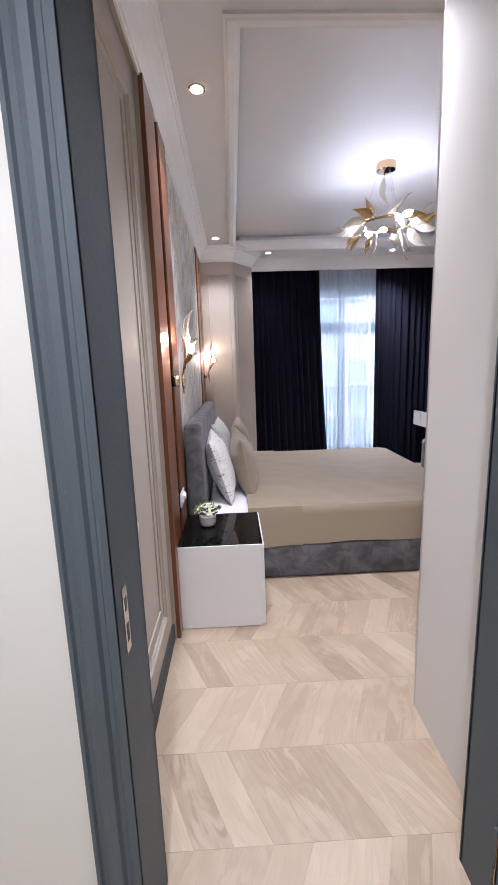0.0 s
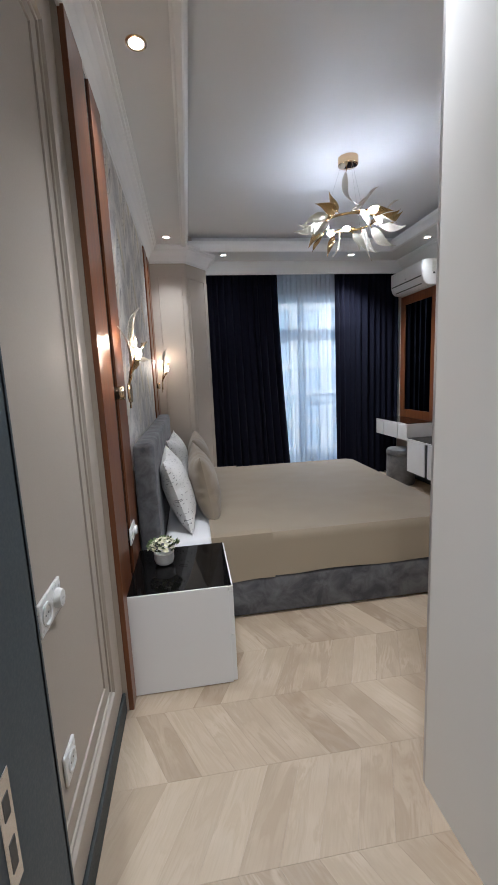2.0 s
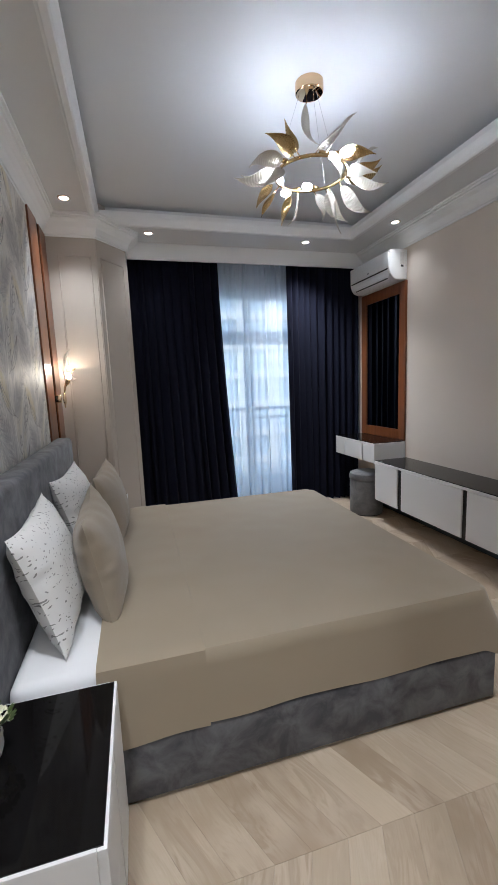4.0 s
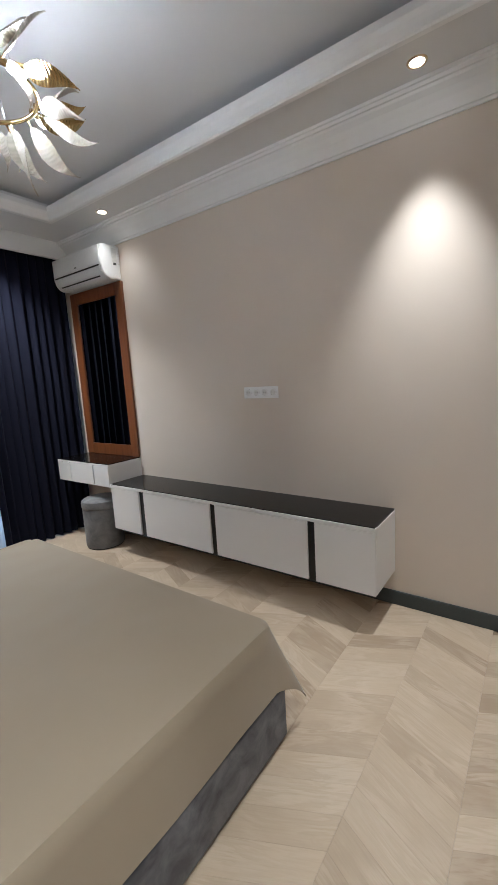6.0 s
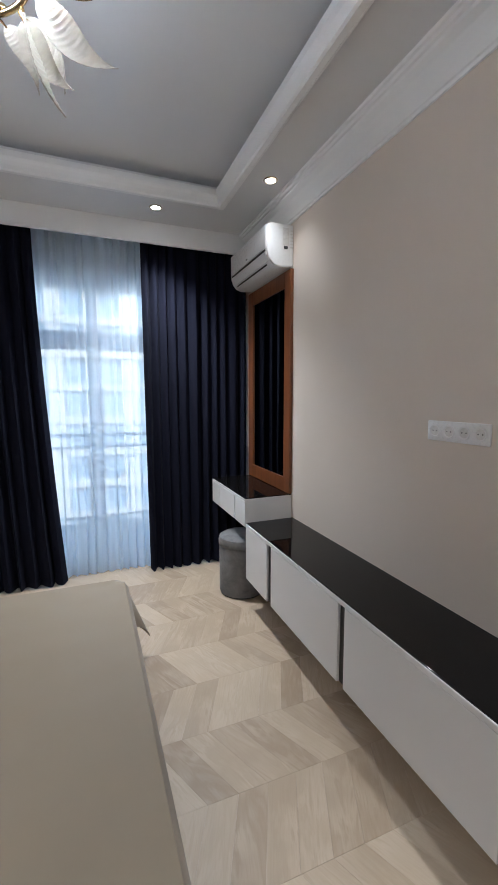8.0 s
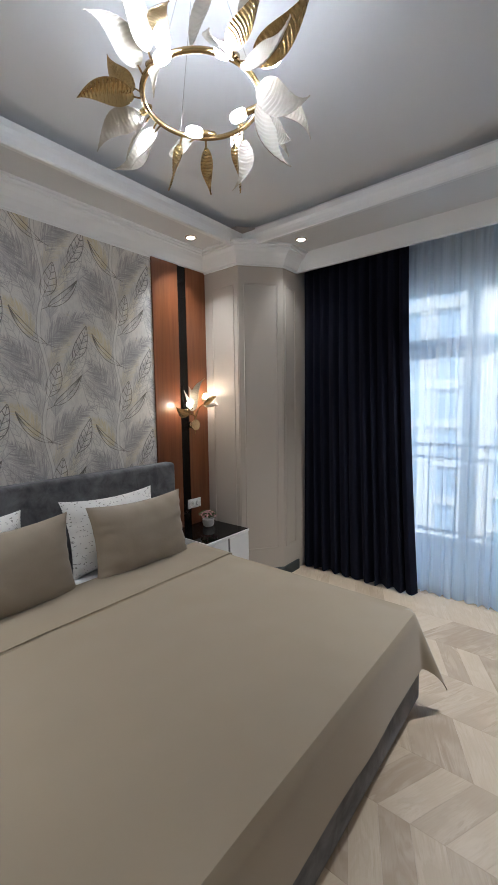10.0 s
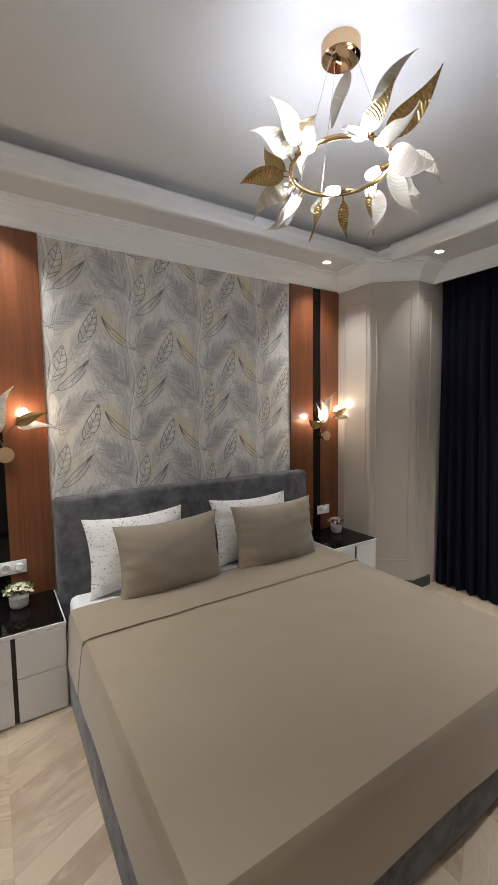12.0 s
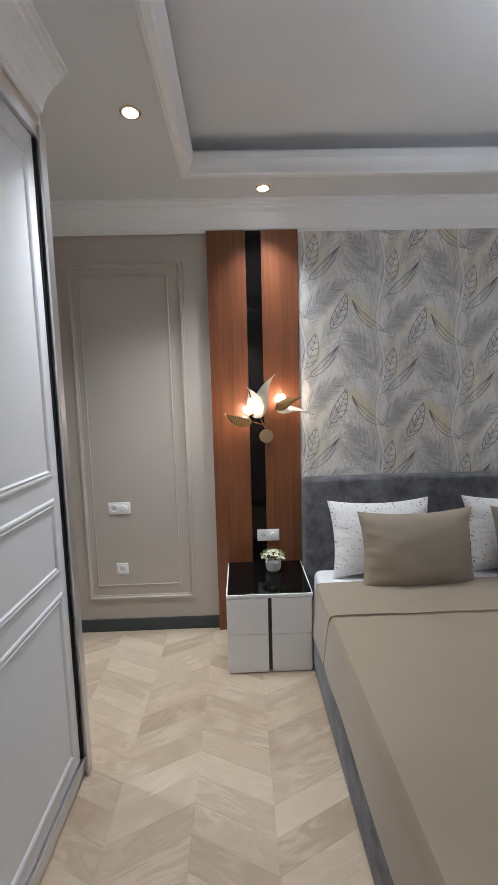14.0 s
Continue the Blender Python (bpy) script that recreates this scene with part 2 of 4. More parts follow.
    n.bump(n.add(n.add(cloud, n.mul(streak, 0.6)), brush), 0.15, 0.002)
    return n.done(c, 0.5, Sheen_Weight=0.1)


def speckled_cotton():
    n = Nodes("speckled_cotton")
    p = n.coords("Object")
    sway = n.node("TexNoise", Vector=p, Scale=26.0, Detail=1.0).outputs["Color"]
    bent = n.mix(0.035, p, sway, "ADD")
    vor = n.node("TexVoronoi", Vector=n.mapped(bent, (1, 52, 96)), Scale=1.0)
    cell = n.node("SeparateColor", Color=vor.outputs["Color"])
    dash = n.mul(n.math("LESS_THAN", vor.outputs["Distance"], 0.30), n.math("GREATER_THAN", cell.outputs[0], 0.25))
    fold = n.noise(p, 7, 3)
    n.bump(fold, 0.35, 0.012)
    return n.done(n.mix(n.mul(dash, 0.8), (0.72, 0.71, 0.69), (0.16, 0.155, 0.15)), 0.85, Sheen_Weight=0.2)


def sheer():
    n = Nodes("daylight_blue_voile")
    f = n.noise(n.world((60, 1, 0.6)), 2.0, 2)
    # blue in both colours stands in for cool daylight; the voile is white
    tr, tl, mixer = n.node("BsdfTransparent"), n.node("BsdfTranslucent", Color=(0.78, 0.89, 1.0)), n.tree.nodes.new("ShaderNodeMixShader")
    df = n.node("BsdfDiffuse", Color=(0.80, 0.83, 0.87))
    half = n.tree.nodes.new("ShaderNodeMixShader")
    half.inputs[0].default_value = 0.35
    n.tree.links.new(tl.outputs[0], half.inputs[1]), n.tree.links.new(df.outputs[0], half.inputs[2])
    n.plug(mixer.inputs[0], n.add(0.755, n.mul(f, 0.14)))
    n.tree.links.new(tr.outputs[0], mixer.inputs[1]), n.tree.links.new(half.outputs[0], mixer.inputs[2])
    n.tree.links.new(mixer.outputs[0], n.tree.nodes["Material Output"].inputs[0])
    return n.mat


def glass():
    n = Nodes("window_glass")
    tr, gl, mixer = n.node("BsdfTransparent", Color=(0.92, 0.96, 0.97)), n.node("BsdfGlossy", Roughness=0.02), n.tree.nodes.new("ShaderNodeMixShader")
    fres = n.node("Fresnel", IOR=1.35)
    n.plug(mixer.inputs[0], fres.outputs[0])
    n.tree.links.new(tr.outputs[0], mixer.inputs[1]), n.tree.links.new(gl.outputs[0], mixer.inputs[2])
    n.tree.links.new(mixer.outputs[0], n.tree.nodes["Material Output"].inputs[0])
    return n.mat


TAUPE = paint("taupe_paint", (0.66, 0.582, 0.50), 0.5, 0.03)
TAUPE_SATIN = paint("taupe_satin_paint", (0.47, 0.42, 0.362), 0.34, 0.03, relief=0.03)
CEILING = paint("ceiling_white", (0.70, 0.70, 0.70), 0.75, 0.02)
MOULD = paint("moulding_white", (0.82, 0.82, 0.81), 0.5, 0.02)
HALL = paint("hall_cream_paint", (0.72, 0.71, 0.645), 0.6, 0.03)
SLATE = paint("slate_blue_lacquer", (0.085, 0.105, 0.118), 0.38, 0.08, relief=0.03)
SKIRT = paint("dark_skirting_lacquer", (0.045, 0.055, 0.056), 0.4, 0.08)
WALNUT = wood("red_walnut_veneer", (0.100, 0.030, 0.0105), (0.190, 0.060, 0.0195), (0.285, 0.105, 0.036))
OAK = plank_wood()
PAPER = wallpaper()
BLACK_GLASS = plain("black_glass", (0.005, 0.0045, 0.0045), 0.05, Specular_IOR_Level=0.22)
BLACK_GROOVE = plain("black_groove", (0.012, 0.012, 0.012), 0.3)
WHITE_LACQUER = paint("white_lacquer", (0.76, 0.75, 0.74), 0.3, 0.015, relief=0.02)
WARDROBE = paint("wardrobe_white_gloss", (0.70, 0.71, 0.72), 0.16, 0.015, relief=0.015)
PANEL_WHITE = paint("wardrobe_side_laminate", (0.72, 0.71, 0.69), 0.42, 0.02, relief=0.03)
ALU = plain("brushed_aluminium", (0.62, 0.61, 0.61), 0.32, 0.85)
GREY_VELVET = velvet("grey_velvet", (0.056, 0.056, 0.062), (0.15, 0.15, 0.158))
OTTO_VELVET = velvet("ash_velvet", (0.12, 0.12, 0.122), (0.20, 0.20, 0.202))
COVER = cloth("taupe_sateen", (0.288, 0.232, 0.160), wrinkle=0.2, rough=0.62, sheen=0.3, size=2.5)
PILLOW = cloth("taupe_pillow_cotton", (0.29, 0.238, 0.175), wrinkle=0.35, rough=0.7, size=6)
SHEET = cloth("white_sheet_cotton", (0.78, 0.78, 0.79), wrinkle=0.25)
SPECKLED = speckled_cotton()
NAVY = cloth("navy_curtain", (0.0064, 0.0074, 0.0165), wrinkle=0.1, sheen=0.0, rough=0.95, weave=600, spec=0.15)
VOILE = sheer()
GLASS = glass()
FRAME = paint("window_frame_grey", (0.42, 0.46, 0.50), 0.4, 0.03)
GOLD = plain("polished_gold", (0.50, 0.36, 0.17), 0.2, 1.0, 0.08, 40)
MIRROR_GOLD = plain("mirror_gold", (0.70, 0.50, 0.30), 0.05, 1.0, 0.02)
BRASS = plain("champagne_gold", (0.70, 0.55, 0.36), 0.22, 1.0)
IVORY = plain("ivory_porcelain", (0.50, 0.46, 0.385), 0.3, 0.0, 0.05, 30, Transmission_Weight=0.1, IOR=1.3)
STEEL = plain("chromed_steel", (0.62, 0.62, 0.62), 0.2, 1.0)
PLASTIC = plain("white_plastic", (0.82, 0.82, 0.81), 0.28, 0.0, 0.02)
SOCKET_HOLE = plain("socket_shadow", (0.05, 0.05, 0.05), 0.5)
MIRROR = plain("dark_mirror", (0.42, 0.44, 0.46), 0.015, 1.0, 0.01)
CERAMIC = plain("white_ceramic", (0.70, 0.69, 0.66), 0.3, 0.0, 0.2, 60)
LEAF_GREEN = plain("succulent_green", (0.11, 0.16, 0.05), 0.5, 0.0, 0.4, 60)
PETAL_CREAM = plain("cream_petal", (0.72, 0.70, 0.50), 0.6, 0.0, 0.15, 60)
PETAL_PINK = plain("pink_petal", (0.62, 0.36, 0.34), 0.6, 0.0, 0.3, 60)
DOWNLIGHT = glow("downlight_lens", (1.0, 0.96, 0.88), 3)
BULB = glow("chandelier_bulb", (0.97, 0.98, 1.0), 18)
SCONCE_BULB = glow("sconce_bulb", (1.0, 0.80, 0.56), 26)
STONE = paint("facade_cream_stone", (0.50, 0.45, 0.38), 0.8, 0.12, 6, 0.1)
# pale blue-grey base has the reflected sky painted in
FACADE_SKY_GLASS = plain("facade_sky_glass", (0.22, 0.27, 0.32), 0.12)
# blue-grey base carries the courtyard's shade in its colour
GROUND = paint("shaded_courtyard_asphalt", (0.10, 0.11, 0.125), 0.85, 0.2, 3)
RAIL = plain("balcony_rail_paint", (0.05, 0.055, 0.065), 0.45)

# ---- mesh helpers ----


def box(x0, x1, y0, y1, z0, z1, bev=0.0, bm=None, seg=2):
    own = bmesh.new()
    vs = [own.verts.new((x, y, z)) for z in (z0, z1) for y in (y0, y1) for x in (x0, x1)]
    for f in ((0, 2, 3, 1), (4, 5, 7, 6), (0, 1, 5, 4), (2, 6, 7, 3), (0, 4, 6, 2), (1, 3, 7, 5)):
        own.faces.new([vs[i] for i in f])
    if bev:
        bmesh.ops.bevel(own, geom=own.edges[:], offset=bev, segments=seg, affect="EDGES", profile=0.5)
    return join(bm, own)


def join(bm, own):
    """Adds own's geometry to bm, if there is one."""
    if bm is None:
        return own
    own.verts.index_update()
    vs = [bm.verts.new(v.co) for v in own.verts]
    for f in own.faces:
        try:
            bm.faces.new([vs[v.index] for v in f.verts])
        except ValueError:
            pass
    own.free()
    return bm


def moved(bm, m):
    bmesh.ops.transform(bm, matrix=m, verts=bm.verts[:])
    return bm


def lathe(profile, steps=32, bm=None, cap=True):
    """A turned body about z from (radius, z) pairs."""
    own = bmesh.new()
    rings = []
    for r, z in profile:
        rings.append([own.verts.new((r * math.cos(2 * math.pi * i / steps), r * math.sin(2 * math.pi * i / steps), z)) for i in range(steps)])
    for a, b in zip(rings, rings[1:]):
        for i in range(steps):
            own.faces.new((a[i], a[(i + 1) % steps], b[(i + 1) % steps], b[i]))
    if cap:
        own.faces.new(rings[0][::-1]), own.faces.new(rings[-1])
    return join(bm, own)


def tube(points, radius, steps=10, bm=None, closed=False):
    """A round bar through points; radius may be a list."""
    own, pts, rings = bmesh.new(), [Vector(p) for p in points], []
    count = len(pts)
    side = None
    for i, p in enumerate(pts):
        a, b = pts[(i - 1) % count if closed else max(i - 1, 0)], pts[(i + 1) % count if closed else min(i + 1, count - 1)]
        t = (b - a).normalized()
        ref = side if side is not None else (Vector((0, 0, 1)) if abs(t.z) < 0.9 else Vector((1, 0, 0)))
        side = (ref - t * ref.dot(t)).normalized()
        other = t.cross(side)
        r = radius[i] if isinstance(radius, (list, tuple)) else radius
        rings.append([own.verts.new(p + (side * math.cos(2 * math.pi * k / steps) + other * math.sin(2 * math.pi * k / steps)) * r) for k in range(steps)])
    pairs = list(zip(rings, rings[1:])) + ([(rings[-1], rings[0])] if closed else [])
    for a, b in pairs:
        for k in range(steps):
            own.faces.new((a[k], a[(k + 1) % steps], b[(k + 1) % steps], b[k]))
    if not closed:
        own.faces.new(rings[0][::-1]), own.faces.new(rings[-1])
    return join(bm, own)


def sweep(profile, path, closed=False, bm=None, place=None):
    """Runs a profile of (inward, up) pairs along a flat path; inward is to the left of the way. place maps (a, b, up) to the world."""
    own, rings = bmesh.new(), []
    count = len(path)
    place = place or (lambda a, b, up: (a, b, up))
    for i in range(count):
        p = Vector(path[i])
        before = (p - Vector(path[i - 1])).normalized() if closed or i else None
        after = (Vector(path[(i + 1) % count]) - p).normalized() if closed or i < count - 1 else None
        before, after = before or after, after or before
        na, nb = Vector((-before.y, before.x)), Vector((-after.y, after.x))
        mitre = (na + nb) / (1 + na.dot(nb))
        rings.append([own.verts.new(place(p.x + mitre.x * d, p.y + mitre.y * d, z)) for d, z in profile])
    k = len(profile)
    for a, b in list(zip(rings, rings[1:])) + ([(rings[-1], rings[0])] if closed else []):
        for j in range(k):
            own.faces.new((a[j], b[j], b[(j + 1) % k], a[(j + 1) % k]))
    if not closed:
        own.faces.new(rings[0]), own.faces.new(rings[-1][::-1])
    bmesh.ops.recalc_face_normals(own, faces=own.faces[:])
    return join(bm, own)


def mesh_of(name, bm, material, smooth=False):
    me = bpy.data.meshes.new(name)
    bmesh.ops.recalc_face_normals(bm, faces=bm.faces[:])
    bm.to_mesh(me), bm.free()
    me.materials.append(material)
    if smooth:
        me.polygons.foreach_set("use_smooth", [True] * len(me.polygons))
        me.set_sharp_from_angle(angle=radians(42))
    return me


def part(name, bm, material, parent, label="", smooth=False, at=None):
    """Links a bmesh as one mesh object under a thing or a part."""
    ob = new(name, mesh_of(name, bm, material, smooth))
    ob.parent = parent
    if at is not None:
        ob.matrix_basis = at
    return tagged(ob, label)


def thing(name, at, label, category, group=""):
    ob = new(name)
    ob.empty_display_size = 0.1
    ob.matrix_basis = at if isinstance(at, Matrix) else Matrix.Translation(at)
    return tagged(ob, label, category, group)


def solid(name, bm, material, label, category, kind="structure", smooth=False):
    return tagged(new(name, mesh_of(name, bm, material, smooth)), label, category, kind=kind)


# ---- the room: walls, floor, ceiling ----
WEST, EAST, DOOR_Y, NORTH = -0.34, 2.99, 1.0, 6.12
CROWN_Z = 2.738

RECESS = WEST - 0.022
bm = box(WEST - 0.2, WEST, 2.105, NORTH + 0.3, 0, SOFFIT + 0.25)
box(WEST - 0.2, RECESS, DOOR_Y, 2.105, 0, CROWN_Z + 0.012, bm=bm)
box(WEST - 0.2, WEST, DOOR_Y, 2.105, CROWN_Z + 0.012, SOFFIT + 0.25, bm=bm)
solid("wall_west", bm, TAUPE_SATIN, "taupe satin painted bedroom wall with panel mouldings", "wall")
solid("wall_east", box(EAST, EAST + 0.2, DOOR_Y, NORTH + 0.3, 0, SOFFIT + 0.25), TAUPE, "plain taupe painted bedroom wall behind a long cabinet", "wall")

# wall around the doorway to the hall
bm = box(-1.4, -0.240, 0.8, DOOR_Y, 0, 3.15)
box(0.665, EAST, 0.866, DOOR_Y, 0, 3.15, bm=bm)
box(0.690, EAST, 0.8, 0.8655, 0, 3.15, bm=bm)
box(0.6655, 0.6895, 0.8, 0.8655, 2.27, 3.15, bm=bm)
box(-0.240, 0.665, 0.8, DOOR_Y, 2.27, 3.15, bm=bm)
solid("wall_south", bm, HALL, "cream painted wall with the bedroom doorway", "wall")

# window wall with the balcony opening
WX0, WX1, WZ1 = 0.75, 2.75, 2.50
bm = box(WEST, WX0, NORTH, NORTH + 0.3, 0, SOFFIT + 0.25)
box(WX1, EAST, NORTH, NORTH + 0.3, 0, SOFFIT + 0.25, bm=bm)
box(WX0, WX1, NORTH, NORTH + 0.3, WZ1, SOFFIT + 0.25, bm=bm)
solid("wall_north", bm, CEILING, "white window wall behind the curtains", "wall")

# boxed corner with a chamfer beside the window
bm = bmesh.new()
corner = [(WEST, 5.25), (0.07, 5.25), (0.315, 5.56), (0.315, NORTH), (WEST, NORTH)]
lo, hi = [bm.verts.new((*p, 0)) for p in corner], [bm.verts.new((*p, SOFFIT + 0.2)) for p in corner]
for i in range(5):
    bm.faces.new((lo[i], lo[(i + 1) % 5], hi[(i + 1) % 5], hi[i]))
bm.faces.new(lo[::-1]), bm.faces.new(hi)
bmesh.ops.bevel(bm, geom=[e for e in bm.edges if abs(e.verts[0].co.z - e.verts[1].co.z) > 1], offset=0.006, segments=2, affect="EDGES")
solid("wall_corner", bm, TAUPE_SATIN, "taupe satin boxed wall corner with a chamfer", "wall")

# hall behind the camera
bm = box(-1.6, -1.4, -1.9, 0.8, 0, 2.95)
box(1.6, 1.8, -1.9, 0.8, 0, 2.95, bm=bm)
box(-1.4, 1.6, -1.9, -1.7, 0, 2.95, bm=bm)
solid("wall_hall", bm, HALL, "cream painted walls closing the hall", "wall")
solid("ceiling_hall", box(-1.4, 1.6, -1.7, 0.8, 2.75, 2.95), CEILING, "white hall ceiling", "ceiling")

# ceiling: soffit with a raised tray
TX0, TX1, TY0, TY1, TRAY = 0.10, 2.53, 2.06, 5.285, 3.05
bm = bmesh.new()
for grow, z0, z1 in ((0.0, SOFFIT, 2.972), (0.09, 2.972, 3.15)):
    a0, a1, b0, b1 = TX0 - grow, TX1 + grow, TY0 - grow, TY1 + grow
    box(WEST, a0, DOOR_Y, NORTH, z0, z1, bm=bm)
    box(a1, EAST, DOOR_Y, NORTH, z0, z1, bm=bm)
    box(a0, a1, DOOR_Y, b0, z0, z1, bm=bm)
    box(a0, a1, b1, NORTH, z0, z1, bm=bm)
box(TX0 - 0.09, TX1 + 0.09, TY0 - 0.09, TY1 + 0.09, TRAY, 3.2, bm=bm)
solid("ceiling", bm, CEILING, "white ceiling with a raised rectangular tray", "ceiling")

tray_profile = [(-0.058, 2.903), (-0.058, 2.888), (-0.048, 2.885), (-0.040, 2.876), (-0.010, 2.874), (0.000, 2.882), (0.004, 2.905), (0.010, 2.925), (0.020, 2.945), (0.022, 2.979), (-0.002, 2.979), (-0.002, 2.903)]
solid("trim_tray", sweep(tray_profile, [(TX0, TY0), (TX1, TY0), (TX1, TY1), (TX0, TY1)], True), MOULD, "white moulded cornice round the ceiling tray", "moulding")

crown = [(0, 2.738), (0.010, 2.738), (0.012, 2.752), (0.020, 2.756), (0.026, 2.775), (0.042, 2.808), (0.066, 2.838), (0.092, 2.856), (0.096, 2.868), (0.108, 2.870), (0.112, 2.884), (0.124, 2.886), (0.126, 2.904), (0, 2.904)]
solid("trim_crown_east", sweep(crown, [(0.778, 1.56), (EAST, 1.56), (EAST, 5.77)]), MOULD, "white crown moulding along the wall top", "moulding")
solid("trim_crown_west", sweep(crown, [(0.315, 5.77), (0.315, 5.56), (0.07, 5.25), (WEST, 5.25), (WEST, DOOR_Y)]), MOULD, "white crown moulding along the wall top", "moulding")
bm = box(0.315, EAST, 5.77, 5.79, 2.755, SOFFIT)
box(0.315, EAST, 5.764, 5.792, 2.738, 2.757, 0.004, bm)
solid("trim_pelmet", bm, MOULD, "white pelmet board hiding the curtain rail", "pelmet")

solid("baseboard_west", box(RECESS, RECESS + 0.014, DOOR_Y, 2.105, 0, 0.092, 0.003), SKIRT, "dark slate lacquered skirting board", "skirting board")
solid("baseboard_east", box(EAST - 0.014, EAST, 1.565, 5.8, 0, 0.092, 0.003), SKIRT, "dark slate lacquered skirting board", "skirting board")
bm = sweep([(0, 0), (0.014, 0), (0.014, 0.088), (0.010, 0.092), (0, 0.092)], [(0.315, 5.8), (0.315, 5.56), (0.07, 5.25), (WEST, 5.25)])
solid("baseboard_corner", bm, SKIRT, "dark slate lacquered skirting board", "skirting board")

# raised frames on the painted panels
bead = [(0.004, -0.004), (0.006, 0.002), (0.010, 0.010), (0.018, 0.012), (0.022, 0.018), (0.032, 0.018), (0.038, 0.008), (0.046, 0.006), (0.048, -0.004)]
thin = [(0.002, -0.004), (0.004, 0.002), (0.007, 0.006), (0.013, 0.006), (0.017, -0.004)]


def wall_frame(name, origin, along, out, a0, a1, z0, z1, profile):
    o, al, ou = Vector(origin), Vector(along), Vector(out)
    bm = sweep(profile, [(a0, z0), (a1, z0), (a1, z1), (a0, z1)], True, place=lambda a, b, up: o + al * a + ou * up + Vector((0, 0, b)))
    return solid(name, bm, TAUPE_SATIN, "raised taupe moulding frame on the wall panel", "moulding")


wall_frame("trim_panel_outer", (RECESS, 0, 0), (0, 1, 0), (1, 0, 0), 1.16, 1.945, 0.225, 2.585, bead)
wall_frame("trim_panel_inner", (RECESS, 0, 0), (0, 1, 0), (1, 0, 0), 1.235, 1.838, 0.335, 2.495, thin)
wall_frame("trim_corner_face", (0, 5.25, 0), (1, 0, 0), (0, -1, 0), -0.24, 0.03, 0.27, 2.60, thin)
wall_frame("trim_corner_chamfer", (0.07, 5.25, 0), (0.62, 0.7846, 0), (0.7846, -0.62, 0), 0.045, 0.352, 0.27, 2.60, thin)
wall_frame("trim_corner_side", (0.315, 5.56, 0), (0, 1, 0), (1, 0, 0), 0.03, 0.20, 0.27, 2.60, thin)

# headboard wall: wallpaper between wood boards with black glass strips
FACE = -0.317
solid("wallpaper_panel", box(WEST, WEST + 0.010, 2.704, 4.665, 0.0, CROWN_Z + 0.02), PAPER, "pearl grey wallpaper with printed feathers and gold leaves", "wallpaper")
for i, (y0, y1) in enumerate(((2.105, 2.358), (2.461, 2.704), (4.665, 4.929), (5.022, 5.25))):
    board = tagged(new("wood_wall_panel", mesh_of("wood_wall_panel", box(WEST + 0.0005, FACE, y0, y1 - 0.0005, 0.0, CROWN_Z + 0.01, 0.0015, seg=1), WALNUT)), "reddish walnut veneer board running up the wall", "wall panel", "wood boards behind the bed")
for y0, y1 in ((2.358, 2.461), (4.929, 5.022)):
    tagged(new("black_glass_strip", mesh_of("black_glass_strip", box(WEST, FACE - 0.008, y0, y1, 0.0, CROWN_Z + 0.01), BLACK_GLASS)), "glossy black glass strip between the walnut boards", "glass strip", "black strips behind the bed")

# ---- doorway ----


def casing(y_face, sign, right):
    """Stepped architrave round the opening, on the hall or the room side."""
    prof = [(0.0, 0.0), (0.0, 0.012), (0.010, 0.016), (0.016, 0.016), (0.020, 0.010), (0.030, 0.010), (0.036, 0.020), (0.052, 0.023), (0.064, 0.020), (0.068, 0.012), (0.080, 0.012), (0.084, 0.020), (0.092, 0.020), (0.092, 0.0)]
    path = [(right, 0.0), (right, 2.25), (-0.220, 2.25), (-0.220, 0.0)]
    return sweep([(-d, u) for d, u in prof], path, place=lambda a, b, up: (a, y_face + sign * up, b))


door = thing("door_1", (0, 0, 0), "slate blue door frame with its ribbed leaf open into the hall", "door")
door["kind"] = "structure"
part("architrave", casing(0.8, -1, 0.688), SLATE, door, "stepped slate blue architrave")
part("architrave", casing(DOOR_Y, 1, 0.645), SLATE, door)
bm = box(-0.240, -0.220, 0.79, DOOR_Y + 0.008, 0, 2.25, 0.002)
part("jamb", bm, SLATE, door)
bm = box(0.645, 0.665, 0.872, DOOR_Y + 0.008, 0, 2.25, 0.002)
part("jamb", bm, SLATE, door)
part("head_jamb", box(-0.240, 0.665, 0.79, DOOR_Y + 0.008, 2.25, 2.27, 0.002), SLATE, door)
strike = part("strike_plate", box(-0.2199, -0.2180, 0.842, 0.872, 0.87, 1.02, 0.0008), STEEL, door, "steel strike plate with two slots")
part("latch_slot", box(-0.2182, -0.2174, 0.850, 0.864, 0.965, 0.995), SOCKET_HOLE, strike)
part("latch_slot", box(-0.2182, -0.2174, 0.850, 0.864, 0.895, 0.935), SOCKET_HOLE, strike)
# leaf, opened against the hall side
bm = bmesh.new()
ribs = 48
front = []
for k in range(ribs * 4 + 1):
    y = -0.02 + 0.878 * k / (ribs * 4)
    depth = 0.0025 * math.cos(2 * math.pi * k / 4)
    front.append((0.642 + depth, y))
outline = front + [(0.682, 0.858), (0.682, -0.02)]
lo, hi = [bm.verts.new((*p, 0.008)) for p in outline], [bm.verts.new((*p, 2.24)) for p in outline]
for i in range(len(outline)):
    j = (i + 1) % len(outline)
    bm.faces.new((lo[i], lo[j], hi[j], hi[i]))
bm.faces.new(lo[::-1]), bm.faces.new(hi)
leaf = part("door_leaf", bm, SLATE, door, "slate blue leaf with fine vertical ribs")
